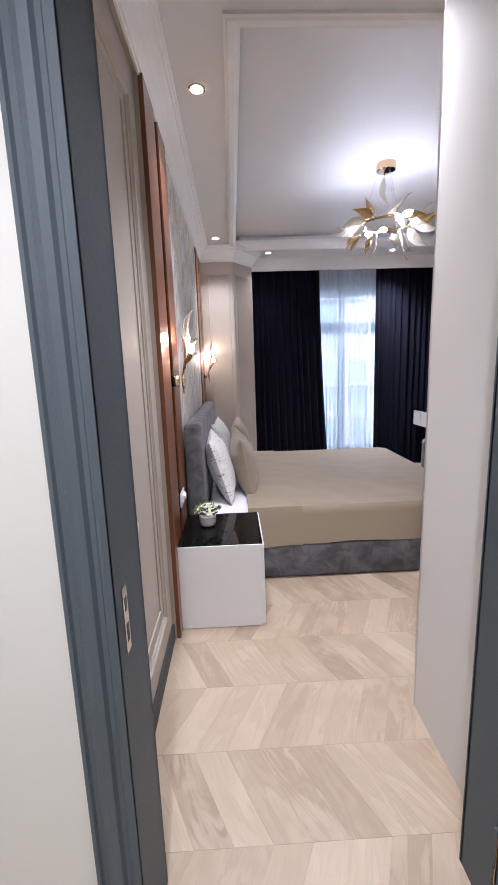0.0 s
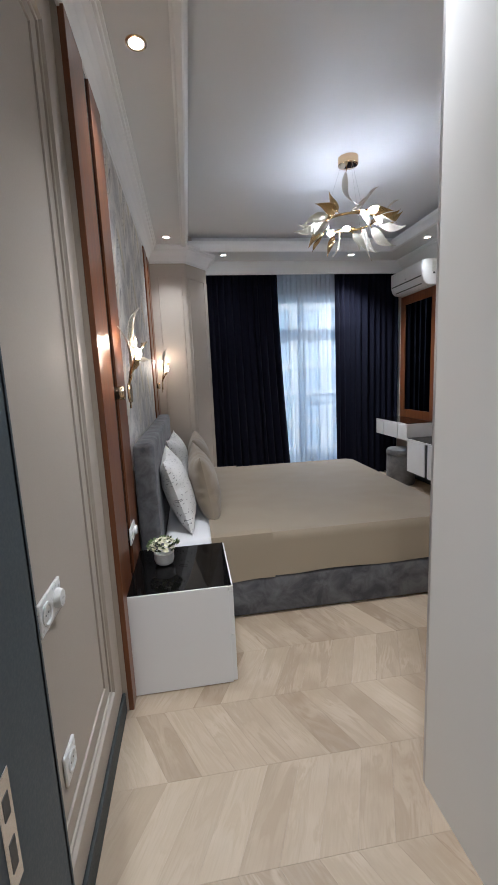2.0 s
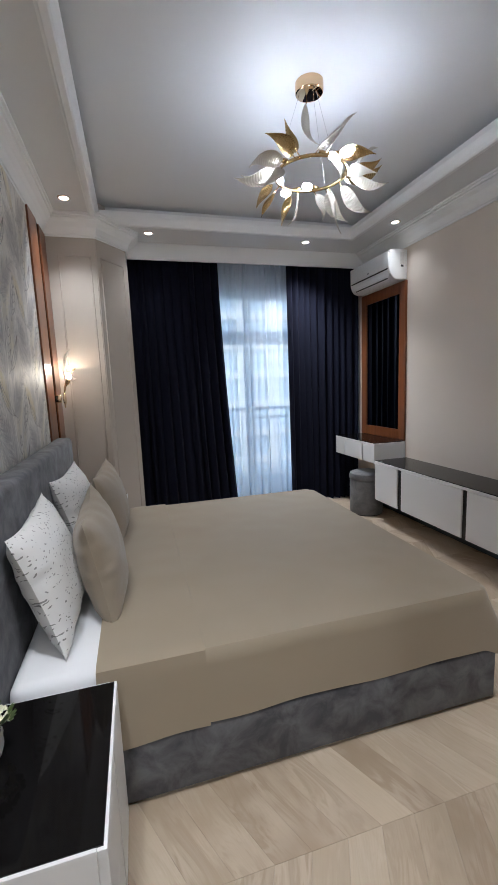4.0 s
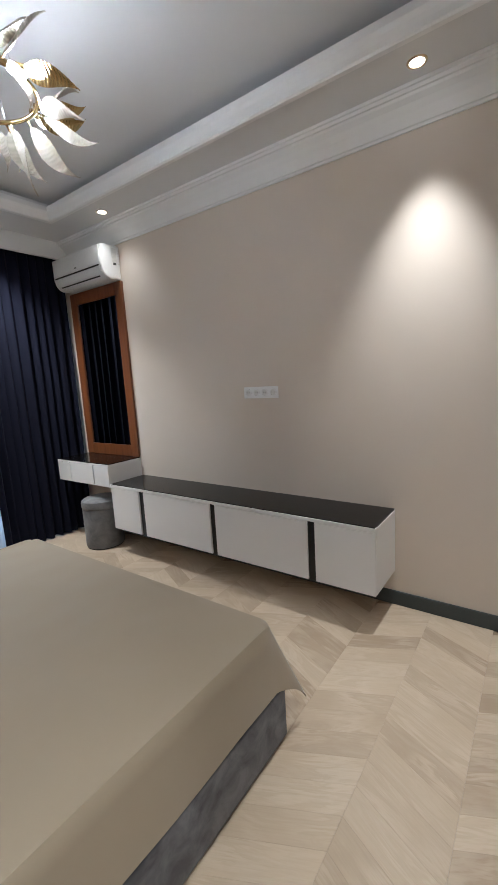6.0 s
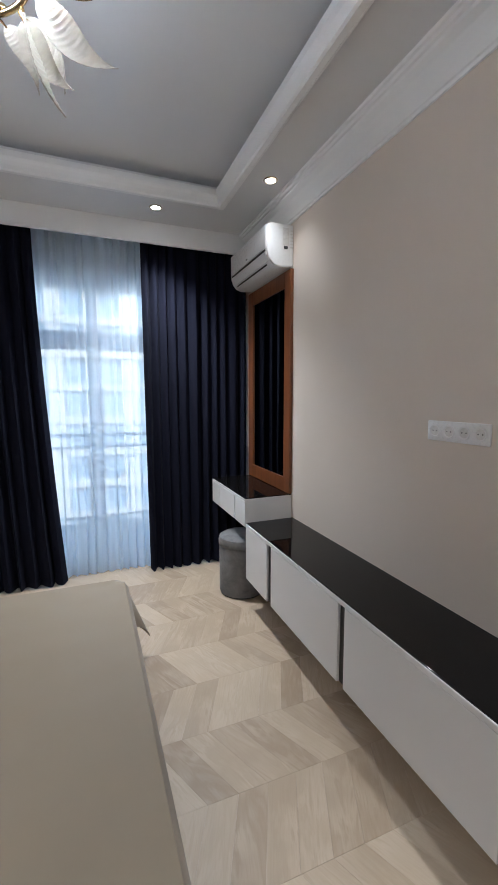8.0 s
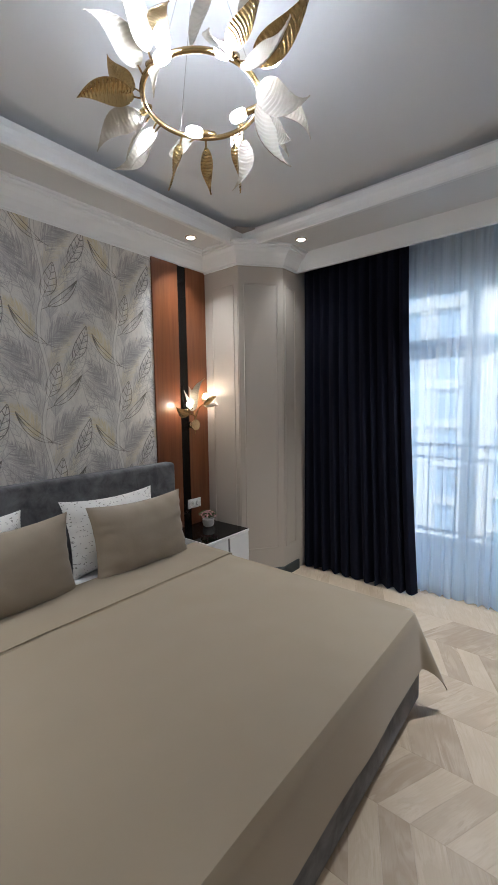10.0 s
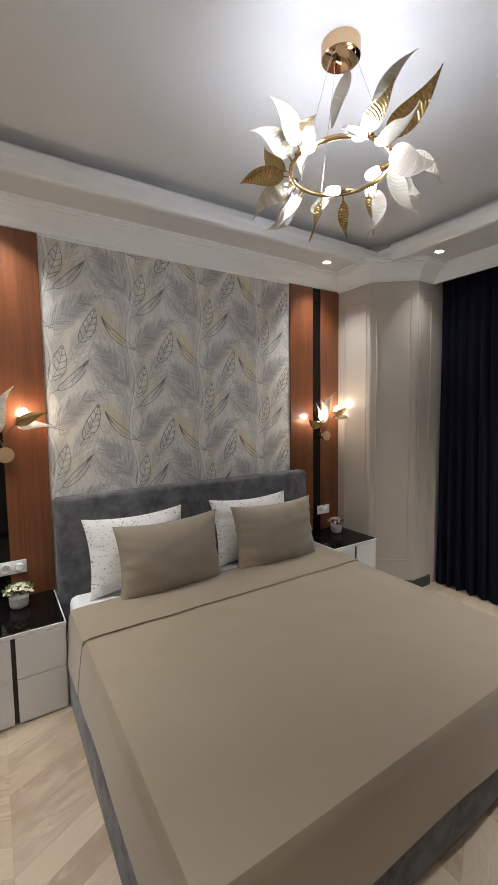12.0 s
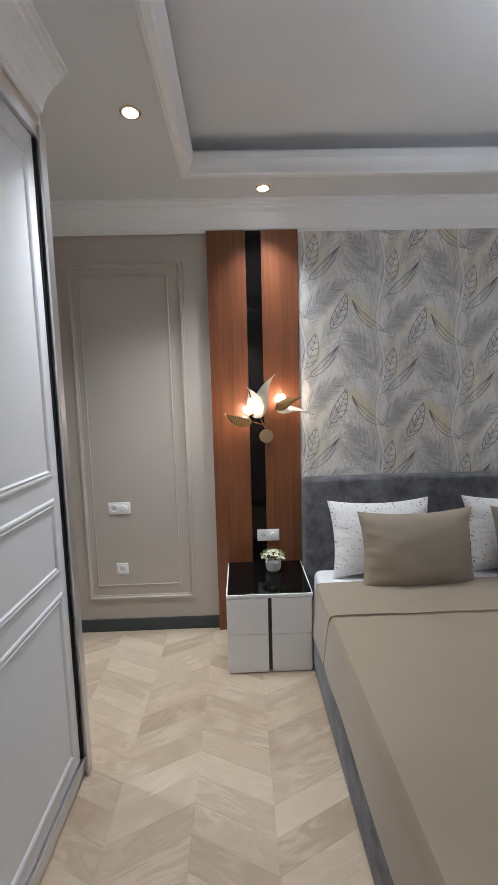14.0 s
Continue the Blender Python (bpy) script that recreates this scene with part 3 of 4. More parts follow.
part("edge_strip", box(0.640, 0.683, 0.8582, 0.863, 0.01, 2.235, 0.001), GOLD, leaf, "brass strip along the leaf's hinge edge")
for z in (0.25, 1.1, 1.95):
    part("hinge", lathe([(0.005, -0.06), (0.005, 0.06)], 12), SLATE, leaf, at=Matrix.Translation((0.640, 0.8665, z)))

# ---- balcony window ----
window = thing("window_1", (0, 0, 0), "grey framed balcony door with a fanlight above", "window")
window["kind"] = "structure"


def sash(name, x0, x1, z0, z1, bar=0.055, y=NORTH + 0.10):
    bm = box(x0, x0 + bar, y, y + 0.06, z0, z1, 0.004)
    box(x1 - bar, x1, y, y + 0.06, z0, z1, 0.004, bm)
    box(x0 + bar, x1 - bar, y + 0.001, y + 0.059, z0, z0 + bar, 0.004, bm)
    box(x0 + bar, x1 - bar, y + 0.001, y + 0.059, z1 - bar, z1, 0.004, bm)
    f = part(name, bm, FRAME, window)
    pane = part("pane", box(x0 + bar - 0.005, x1 - bar + 0.005, y + 0.026, y + 0.034, z0 + bar - 0.005, z1 - bar + 0.005), GLASS, f)
    pane.visible_shadow = False


for x0, x1 in ((WX0, 1.665), (1.668, WX1)):
    sash("window_frame", x0, x1, 0.05, 1.995)
    sash("fanlight_frame", x0, x1, 2.055, WZ1, 0.04)
part("transom", box(WX0, WX1, NORTH + 0.09, NORTH + 0.17, 1.997, 2.053, 0.004), FRAME, window)
part("threshold", box(WX0, WX1, NORTH, NORTH + 0.3, 0.0, 0.048, 0.004), FRAME, window)

# ---- bed ----
BX0, BX1, BY0, BY1 = -0.20, 1.755, 2.70, 4.70
bed = thing("bed", (0, 0, 0), "wide bed upholstered in mottled grey velvet with a low headboard", "bed")
bm = box(-0.312, -0.195, 2.712, 4.745, 0.0, 1.115, 0.028, seg=4)
part("headboard", bm, GREY_VELVET, bed, smooth=True)
part("bed_base", box(BX0, 1.765, BY0, BY1 + 0.005, 0.012, 0.250, 0.014, seg=3), GREY_VELVET, bed, smooth=True)
part("mattress", box(-0.190, BX1 - 0.06, BY0 + 0.062, BY1 - 0.052, 0.249, 0.494, 0.045, seg=4), SHEET, bed, "white fitted sheet over the mattress", smooth=True)


def drape(x0, x1, y0, y1, top, east, side, thick, turn=0.0, nx=64, ny=84):
    """A cloth over the bed: flat on top, hanging over both long sides and the foot, with a loose fold at each rounded corner."""
    own = bmesh.new()
    xs = [x0 + (x1 - x0 + east) * i / nx for i in range(nx + 1)]
    ys = [y0 - side + (y1 - y0 + 2 * side) * j / ny for j in range(ny + 1)]
    rnd = 0.016

    def spot(x, y):
        sgn = -1 if y < (y0 + y1) / 2 else 1
        da, db = max(0.0, x - (x1 - turn)), max(0.0, y0 + turn - y, y - (y1 - turn))
        at_corner = da > 0 and db > 0
        if at_corner:
            h = math.hypot(da, db)
            ux, uy, r = da / h, sgn * db / h, max(0.0, h - turn)
            bx = x1 - turn + ux * min(h, turn)
            by = (y0 + turn if sgn < 0 else y1 - turn) + uy * min(h, turn)
        else:
            ux, uy = (1.0, 0.0) if da > db else (0.0, float(sgn))
            r = max(0.0, max(da, db) - turn)
            bx, by = min(x, x1), min(max(y, y0), y1)
        if r == 0:
            lift = 0.006 * noise.noise((x * 2.2, y * 2.2, 1)) + 0.0028 * noise.noise((x * 7, y * 7, 4))
            return Vector((x, y, top + lift))
        bend = min(r / rnd, math.pi / 2)
        out, drop = rnd * math.sin(bend), rnd * (1 - math.cos(bend))
        if r > rnd * math.pi / 2:
            drop += (r - rnd * math.pi / 2) * (1 + 0.05 * noise.noise((x * 3.1, y * 3.1, 3)))
            out += 0.006 * noise.noise((x * 2.6, y * 2.6, 7)) * min(1, drop / 0.1) + 0.12 * drop
        flap = 0.32 * (2 * abs(ux * uy)) ** 2.5 * max(0.0, drop - 0.02) if at_corner else 0.0
        return Vector((bx + ux * out + flap * 0.95, by + uy * out + sgn * flap * 0.35, top - drop - 0.1 * flap))

    grid = [[own.verts.new(spot(x, y)) for y in ys] for x in xs]
    for i in range(nx):
        for j in range(ny):
            own.faces.new((grid[i][j], grid[i + 1][j], grid[i + 1][j + 1], grid[i][j + 1]))
    bmesh.ops.recalc_face_normals(own, faces=own.faces[:])
    bmesh.ops.solidify(own, geom=own.faces[:], thickness=-thick)
    return own


bedspread = thing("bedspread", (0, 0, 0.0), "smooth taupe sateen bedspread with its head end folded back", "bedspread")
part("cover", drape(0.30, 1.748, 2.750, 4.655, 0.508, 0.272, 0.262, 0.006, 0.06), COVER, bedspread, smooth=True)
bm = drape(0.095, 0.467, 2.752, 4.660, 0.517, 0.0, 0.280, 0.010, nx=16)
part("turned_fold", bm, COVER, bedspread, "folded back double layer", smooth=True)
part("fold_piping", tube([(0.467, 2.748 + 1.915 * i / 24, 0.5115 + 0.001 * math.sin(i * 1.3)) for i in range(25)], 0.0055, 8), COVER, bedspread, smooth=True)


def pillow_mesh(w, h, t, seed, nu=52, nv=40):
    """A filled pillow in the local yz plane with pinched corners; local x is its thickness."""
    own = bmesh.new()
    sides = []
    for sgn in (1, -1):
        rows = []
        for i in range(nu + 1):
            row = []
            for j in range(nv + 1):
                u, v = 2 * i / nu - 1, 2 * j / nv - 1
                pull_u, pull_v = 1 - 0.085 * (1 - v * v), 1 - 0.125 * (1 - u * u)
                fill = (max(0, 1 - abs(u) ** 2.6) * max(0, 1 - abs(v) ** 2.4)) ** 0.55
                edge = (1 - fill) * (0.4 + 0.6 * fill)
                crease = 0.007 * noise.noise((u * 2.2 + seed, v * 2.6, sgn)) + 0.007 * max(0.0, -v) * abs(u) ** 2 * math.sin(14 * (abs(u) * 0.5 - v) + seed) + 0.010 * edge * math.sin(9 * (u + v * 0.6) + seed) * abs(u * v)
                pucker = 0.010 * abs(u) ** 6 * math.sin(17 * v + 3 * noise.noise((v * 3, u * 2, seed)) + seed) + 0.005 * abs(v) ** 4 * math.sin(15 * u + seed)
                x = sgn * (t / 2 * fill + (crease + pucker) * fill ** 0.4)
                row.append(own.verts.new((x, u * pull_u * w / 2, v * pull_v * h / 2 - 0.02 * (1 - u * u) * (v < 0) * fill)))
            rows.append(row)
        sides.append(rows)
    for s, rows in enumerate(sides):
        for i in range(nu):
            for j in range(nv):
                q = (rows[i][j], rows[i + 1][j], rows[i + 1][j + 1], rows[i][j + 1])
                own.faces.new(q if s == 0 else q[::-1])
    bmesh.ops.remove_doubles(own, verts=own.verts[:], dist=0.0004)
    return own


def pillow(at, lean, turn, w, h, t, mat, label, group, seed):
    ob = new("pillow", mesh_of("pillow", pillow_mesh(w, h, t, seed), mat, True))
    ob.matrix_basis = Matrix.Translation(at) @ pose(0, 0, 0, 0, -lean, turn)
    return tagged(ob, label, "pillow", group)


white_label = "white cotton pillow with small dark dashes leaning on the headboard"
taupe_label = "plain taupe pillow standing in front of a white one"
pillow((-0.100, 3.20, 0.735), 17, 2, 0.69, 0.50, 0.18, SPECKLED, white_label, "white pillows on the bed", 1.0)
pillow((-0.100, 4.11, 0.735), 17, -3, 0.69, 0.50, 0.18, SPECKLED, white_label, "white pillows on the bed", 4.0)
pillow((0.085, 3.355, 0.715), 10, 3, 0.73, 0.495, 0.20, PILLOW, taupe_label, "taupe pillows on the bed", 7.0)
pillow((0.085, 4.195, 0.715), 11, -2, 0.73, 0.495, 0.20, PILLOW, taupe_label, "taupe pillows on the bed", 9.0)

# ---- bedside cabinets ----


def nightstand(at, label):
    """Local: back at x 0, south side at y 0."""
    t = thing("nightstand", at, label, "nightstand", "nightstands beside the bed")
    w, d, h = 0.518, 0.480, 0.500
    for y0 in (0.0, w - 0.018):
        part("side_panel", box(0, d - 0.022, y0, y0 + 0.018, 0.005, h, 0.0015), WHITE_LACQUER, t)
    part("bottom_panel", box(0.0, d - 0.022, 0.018, w - 0.018, 0.012, 0.03), WHITE_LACQUER, t)
    part("back_panel", box(0, 0.01, 0.018, w - 0.018, 0.03, h - 0.014), WHITE_LACQUER, t)
    part("top_edge", box(d - 0.0215, d, 0.0, w, h - 0.022, h - 0.001, 0.0015), WHITE_LACQUER, t)
    part("glass_top", box(0.0, d - 0.008, 0.008, w - 0.008, h - 0.012, h + 0.004, 0.001), BLACK_GLASS, t, "glossy black glass top")
    part("groove", box(d - 0.035, d - 0.008, 0.246, 0.272, 0.02, h - 0.024), BLACK_GROOVE, t, "black vertical groove")
    for y0, y1 in ((0.006, 0.248), (0.270, 0.509)):
        for z0, z1 in ((0.008, 0.249), (0.2515, h - 0.026)):
            part("drawer_front", box(d - 0.022, d, y0, y1, z0, z1, 0.0015), WHITE_LACQUER, t)
    part("plinth", box(0.03, d - 0.05, 0.03, w - 0.03, 0, 0.013), BLACK_GROOVE, t)
    return t


ns = nightstand((FACE, 2.180, 0), "white lacquered nightstand with a black glass top and centre groove")
copy_thing(ns, Matrix.Translation((FACE, 4.728, 0)))

# ---- flower pots ----


def flower_pot(at, petals, label, seed):
    rng = random.Random(seed)
    t = thing("flower_pot", Matrix.Translation(at) @ Matrix.Scale(1.45, 4), label, "flower pot", "flower pots on the nightstands")
    part("pot", lathe([(0.022, 0), (0.031, 0.006), (0.036, 0.022), (0.035, 0.040), (0.037, 0.044), (0.033, 0.046), (0.030, 0.036)], 20), CERAMIC, t, "marbled white ceramic pot", True)
    bm = bmesh.new()
    for k in range(60):
        a, up = rng.uniform(0, 6.283), rng.uniform(0.1, 1.1)
        p = Vector((0.054 * math.cos(a) * math.sin(up + 0.4), 0.054 * math.sin(a) * math.sin(up + 0.4), 0.050 + 0.034 * math.cos(up)))
        d = Vector((math.cos(a), math.sin(a), 0.7)).normalized() * 0.020
        s = Vector((-math.sin(a), math.cos(a), 0)) * 0.007
        bm.faces.new([bm.verts.new(q) for q in (p - d * 0.5, p + s, p + d * 0.6, p - s)])
        bm.faces.new([bm.verts.new(q) for q in (p - d * 0.5, p - s + Vector((0, 0, 0.003)), p + d * 0.5 + Vector((0, 0, 0.005)), p + s)])
    part("foliage", bm, LEAF_GREEN, t)
    for k in range(26):
        a, r = k * 2.4, 0.006 + 0.044 * math.sqrt(k / 26)
        bm = bmesh.new()
        for j in range(9):
            b, tip = j * 0.698, 0.013 if j % 2 else 0.010
            c, sd = Vector((math.cos(b), math.sin(b), 0.35)) * tip, Vector((-math.sin(b), math.cos(b), 0)) * 0.005
            v = [bm.verts.new(q) for q in ((0, 0, 0), c * 0.6 + sd, c + Vector((0, 0, 0.002)), c * 0.6 - sd)]
            bm.faces.new(v)
        part("flower", bm, petals, t, at=Matrix.Translation((r * math.cos(a), r * math.sin(a), 0.092 - 11 * r * r)) @ Matrix.Rotation(a, 4, "Z") @ pose(0, 0, 0, 0, 900 * r, 0))
    return t


flower_pot((-0.165, 2.490, 0.504), PETAL_CREAM, "small white pot of cream flowers on the black glass top", 3)
flower_pot((-0.165, 5.075, 0.504), PETAL_PINK, "small white pot of pink flowers on the black glass top", 4)

# ---- leaves of gold and porcelain ----


def leaf_mesh(name, length, width, curl, twist, sway, mat, rows=72, cols=8):
    """A ribbed leaf along local x, its tip drawn out and curled towards local z."""
    own = bmesh.new()
    sides = []
    for off in (0.0016, -0.0016):
        grid = []
        for i in range(rows + 1):
            u = i / rows
            half = width / 2 * u ** 0.62 * (1 - u) ** 1.15 / 0.318
            half = max(half, 0.0022)
            bendz = curl * length * (u * u * 0.55 + 0.45 * max(0, u - 0.6) ** 2 * 4)
            line = []
            for j in range(cols + 1):
                v = 2 * j / cols - 1
                rib = 0.0014 * math.sin(92 * (u - 0.24 * abs(v))) * (1 - abs(v) * 0.3)
                cup = 0.22 * half * v * v
                ang = twist * u
                y, z = v * half + sway * length * (max(0.0, u - 0.35) / 0.65) ** 2.4 * 1.2, cup + rib + off
                line.append(own.verts.new((u * length, y * math.cos(ang) - z * math.sin(ang), y * math.sin(ang) + z * math.cos(ang) + bendz)))
            grid.append(line)
        sides.append(grid)
    for s, grid in enumerate(sides):
        for i in range(rows):
            for j in range(cols):
                q = (grid[i][j], grid[i + 1][j], grid[i + 1][j + 1], grid[i][j + 1])
                own.faces.new(q if s == 0 else q[::-1])
    a, b = sides
    for i in range(rows):
        own.faces.new((a[i][0], b[i][0], b[i + 1][0], a[i + 1][0])), own.faces.new((a[i][-1], a[i + 1][-1], b[i + 1][-1], b[i][-1]))
    own.faces.new([a[0][j] for j in range(cols + 1)] + [b[0][j] for j in range(cols, -1, -1)])
    own.faces.new([a[-1][j] for j in range(cols + 1)] + [b[-1][j] for j in range(cols, -1, -1)])
    return mesh_of(name, own, mat, True)


LEAVES = {
    "w": leaf_mesh("ivory_leaf", 0.20, 0.078, 0.10, 0.6, 0.24, IVORY), "W": leaf_mesh("ivory_leaf_long", 0.24, 0.070, -0.08, -0.9, -0.28, IVORY),
    "v": leaf_mesh("ivory_leaf_small", 0.15, 0.062, -0.15, 0.5, -0.30, IVORY), "S": leaf_mesh("ivory_leaf_slender", 0.28, 0.060, 0.20, 1.2, 0.22, IVORY),
    "g": leaf_mesh("gold_leaf", 0.19, 0.084, 0.10, 0.5, -0.24, GOLD), "G": leaf_mesh("gold_leaf_long", 0.23, 0.086, -0.03, -0.5, 0.20, GOLD),
    "d": leaf_mesh("gold_drop", 0.145, 0.044, 0.10, 1.6, 0.06, GOLD),
}


def add_leaf(parent, kind, base, way, face, size=1.0):
    """A leaf from base along way, its upper side turned towards face."""
    ob = new("gold_leaf" if kind in "gGd" else "ivory_leaf", LEAVES[kind])
    ob.parent = parent
    ahead = Vector(way).normalized()
    up = (Vector(face) - ahead * ahead.dot(Vector(face))).normalized()
    side = up.cross(ahead)
    ob.matrix_basis = Matrix.Translation(base) @ Matrix((ahead, side, up)).transposed().to_4x4() @ Matrix.Scale(size, 4)
    return tagged(ob, "polished gold leaf" if kind in "gGd" else "ribbed ivory porcelain leaf")


# ---- chandelier ----
RING_R, RING_Z = 0.195, 2.595
CX, CY = 1.324, 3.622
chandelier = thing("chandelier", (CX, CY, 0), "gold ring chandelier with ivory and gold leaves and glowing bulbs", "chandelier")
part("canopy", lathe([(0.0, 2.996), (0.068, 2.996), (0.074, 2.999), (0.076, 3.006), (0.076, TRAY)], 40, cap=False), MIRROR_GOLD, chandelier, "polished champagne gold ceiling cup", True)
part("ring", tube([(RING_R * math.cos(2 * math.pi * i / 48), RING_R * math.sin(2 * math.pi * i / 48), RING_Z) for i in range(48)], 0.009, 10, closed=True), GOLD, chandelier, smooth=True)
for k in range(3):
    a = radians(40 + 120 * k)
    part("wire", tube([(0.055 * math.cos(a), 0.055 * math.sin(a), 2.997), (RING_R * math.cos(a), RING_R * math.sin(a), RING_Z + 0.008)], 0.0012, 5), STEEL, chandelier)
# kind and size of leaf, azimuth on the ring, azimuth and elevation it points to
RISING = [("w", 0.92, 267, 291, 40), ("G", 0.88, 222, 223, 12), ("g", 0.76, 230, 206, 37), ("w", 1.03, 205, 202, -2), ("W", 0.87, 342, 343, 41), ("G", 0.71, 332, 351, 4), ("G", 0.96, 358, 2, 7), ("w", 0.95, 250, 290, 18), ("g", 0.9, 284, 312, -2), ("v", 1.15, 142, 181, -5)]
HANGING = [("W", 0.99, 190, 174, -27), ("w", 1.04, 350, 346, -28), ("w", 1.2, 12, 9, -50), ("w", 1.12, 34, 337, -80), ("w", 0.98, 40, 19, -61), ("d", 1.47, 100, 111, -53), ("d", 1.37, 132, 133, -40), ("d", 1.51, 158, 161, -49), ("v", 1.06, 88, 97, -73), ("w", 0.95, 348, 275, -16), ("v", 1.0, 184, 207, -45), ("v", 1.1, 42, 38, -13), ("v", 0.95, 62, 9, -43), ("v", 0.8, 270, 324, -46), ("v", 1.0, 200, 215, -50)]
for i, (kind, size, az, way, elev) in enumerate(RISING + HANGING):
    a, b, e = radians(az), radians(way), radians(elev)
    stem = 0.030
    ahead = Vector((math.cos(b) * math.cos(e), math.sin(b) * math.cos(e), math.sin(e)))
    base = Vector((RING_R * math.cos(a), RING_R * math.sin(a), RING_Z))
    face = Vector((0.6 + 0.45 * math.cos(a), -0.8 + 0.45 * math.sin(a), -0.75))
    face += ahead.cross(face) * (0.1 if kind == "G" else (0.7, -0.9, 0.2, -0.5, 1.2)[i % 5])
    lf = add_leaf(chandelier, kind, base + ahead * stem, ahead, face, min(size, 1.12))
    st = new("stem", mesh_of("stem", tube([(-stem / size, 0, 0), (-stem * 0.4, 0, 0.002), (0.006, 0, 0)], 0.0035, 6), GOLD))
    st.parent = lf
# slender leaf hanging from the ceiling cup
lf = add_leaf(chandelier, "S", (0.0, 0.045, 2.975), (-0.066, -0.060, -0.255), (0.6, -0.8, -0.4), 1.0)
part("stem", tube([(-0.028, 0, 0), (-0.01, 0, 0.002), (0.006, 0, 0)], 0.003, 6), GOLD, lf)
# bulbs on short arms: azimuth on the ring, azimuth and elevation of the arm
for az, way, elev in ((261, 354, -14), (279, 318, -12), (347, 277, -24), (359, 30, 2), (55, 195, -6), (123, 239, -4), (205, 184, -4), (88, 146, -6)):
    a, b, e = radians(az), radians(way), radians(elev)
    start = Vector((RING_R * math.cos(a), RING_R * math.sin(a), RING_Z))
    away = Vector((math.cos(b) * math.cos(e), math.sin(b) * math.cos(e), math.sin(e)))
    m = Matrix.Translation(start + Vector((0, 0, 0.012))) @ away.to_track_quat("Z", "Y").to_matrix().to_4x4()
    holder = part("bulb_holder", lathe([(0.005, -0.012), (0.011, -0.004), (0.012, 0.040), (0.010, 0.044)], 14), GOLD, chandelier, smooth=True, at=m)
    part("bulb", lathe([(0.010, 0.044), (0.017, 0.052), (0.019, 0.070), (0.018, 0.090), (0.012, 0.102), (0.004, 0.106)], 14), BULB, holder, "lit white capsule bulb", True)

# ---- wall lamps ----


def sconce(at):
    """Local: x out of the wall."""
    t = thing("wall_lamp", at, "gold wall lamp with leaves and two lit bulbs", "wall lamp", "wall lamps beside the bed")
    toward = Matrix.Rotation(radians(90), 4, "Y")
    part("back_plate", lathe([(0.030, 0), (0.034, 0.006), (0.034, 0.034), (0.030, 0.040)], 28), BRASS, t, "brushed champagne gold drum", True, toward)
    disc = part("front_disc", lathe([(0.047, 0.058), (0.049, 0.061), (0.049, 0.068), (0.047, 0.071)], 32), BRASS, t, "round champagne gold disc", True, toward)
    part("pin", tube([(0.062, 0, -0.075), (0.062, 0, 0.02)], 0.004, 8), GOLD, t, smooth=True)
    arms = (((0.06, 0, 0.03), (0.080, -0.015, 0.075), (0.092, -0.085, 0.098)), ((0.06, 0, 0.03), (0.072, 0.010, 0.10), (0.088, 0.025, 0.15), (0.095, 0.062, 0.180)), ((0.06, 0, 0.03), (0.08, -0.02, 0.08), (0.085, -0.040, 0.125)))
    for pts in arms:
        part("arm", tube(pts, 0.004, 8), GOLD, t, smooth=True)
    for p, d in (((0.120, -0.085, 0.140), (0.15, -0.70, 0.6)), ((0.085, 0.070, 0.205), (0.0, 0.55, 0.75))):
        m = Matrix.Translation(p) @ Vector(d).to_track_quat("Z", "Y").to_matrix().to_4x4()
        holder = part("bulb_holder", lathe([(0.006, 0.0), (0.010, 0.006), (0.010, 0.026)], 12), GOLD, t, smooth=True, at=m)
        part("bulb", lathe([(0.008, 0.026), (0.016, 0.036), (0.0185, 0.054), (0.016, 0.072), (0.005, 0.082)], 12), SCONCE_BULB, holder, "lit warm capsule bulb", True)
    room = (1.0, 0.1, -0.15)
    add_leaf(t, "g", (0.10, -0.095, 0.100), (0.05, -1, 0.12), (0.75, 0.0, -0.7), 1.0)
    add_leaf(t, "v", (0.085, -0.045, 0.125), (0.10, -0.62, 0.78), room, 1.15)
    add_leaf(t, "w", (0.088, -0.048, 0.125), (0.08, -0.06, 1), (1, -0.5, 0), 1.05)
    add_leaf(t, "W", (0.082, -0.038, 0.125), (0.05, 0.08, 1), (1, 0.3, 0), 1.2)
    add_leaf(t, "g", (0.110, 0.062, 0.180), (0.15, 0.80, 0.55), (1, 0.2, -0.3), 0.95)
    add_leaf(t, "W", (0.105, 0.070, 0.165), (0.10, 1, 0.10), (0.9, 0.0, 0.4), 0.85)
    return t


sc = sconce((FACE - 0.008, 2.468, 1.405))
copy_thing(sc, Matrix.Translation((FACE - 0.008, 5.040, 1.405)))

# ---- sockets ----


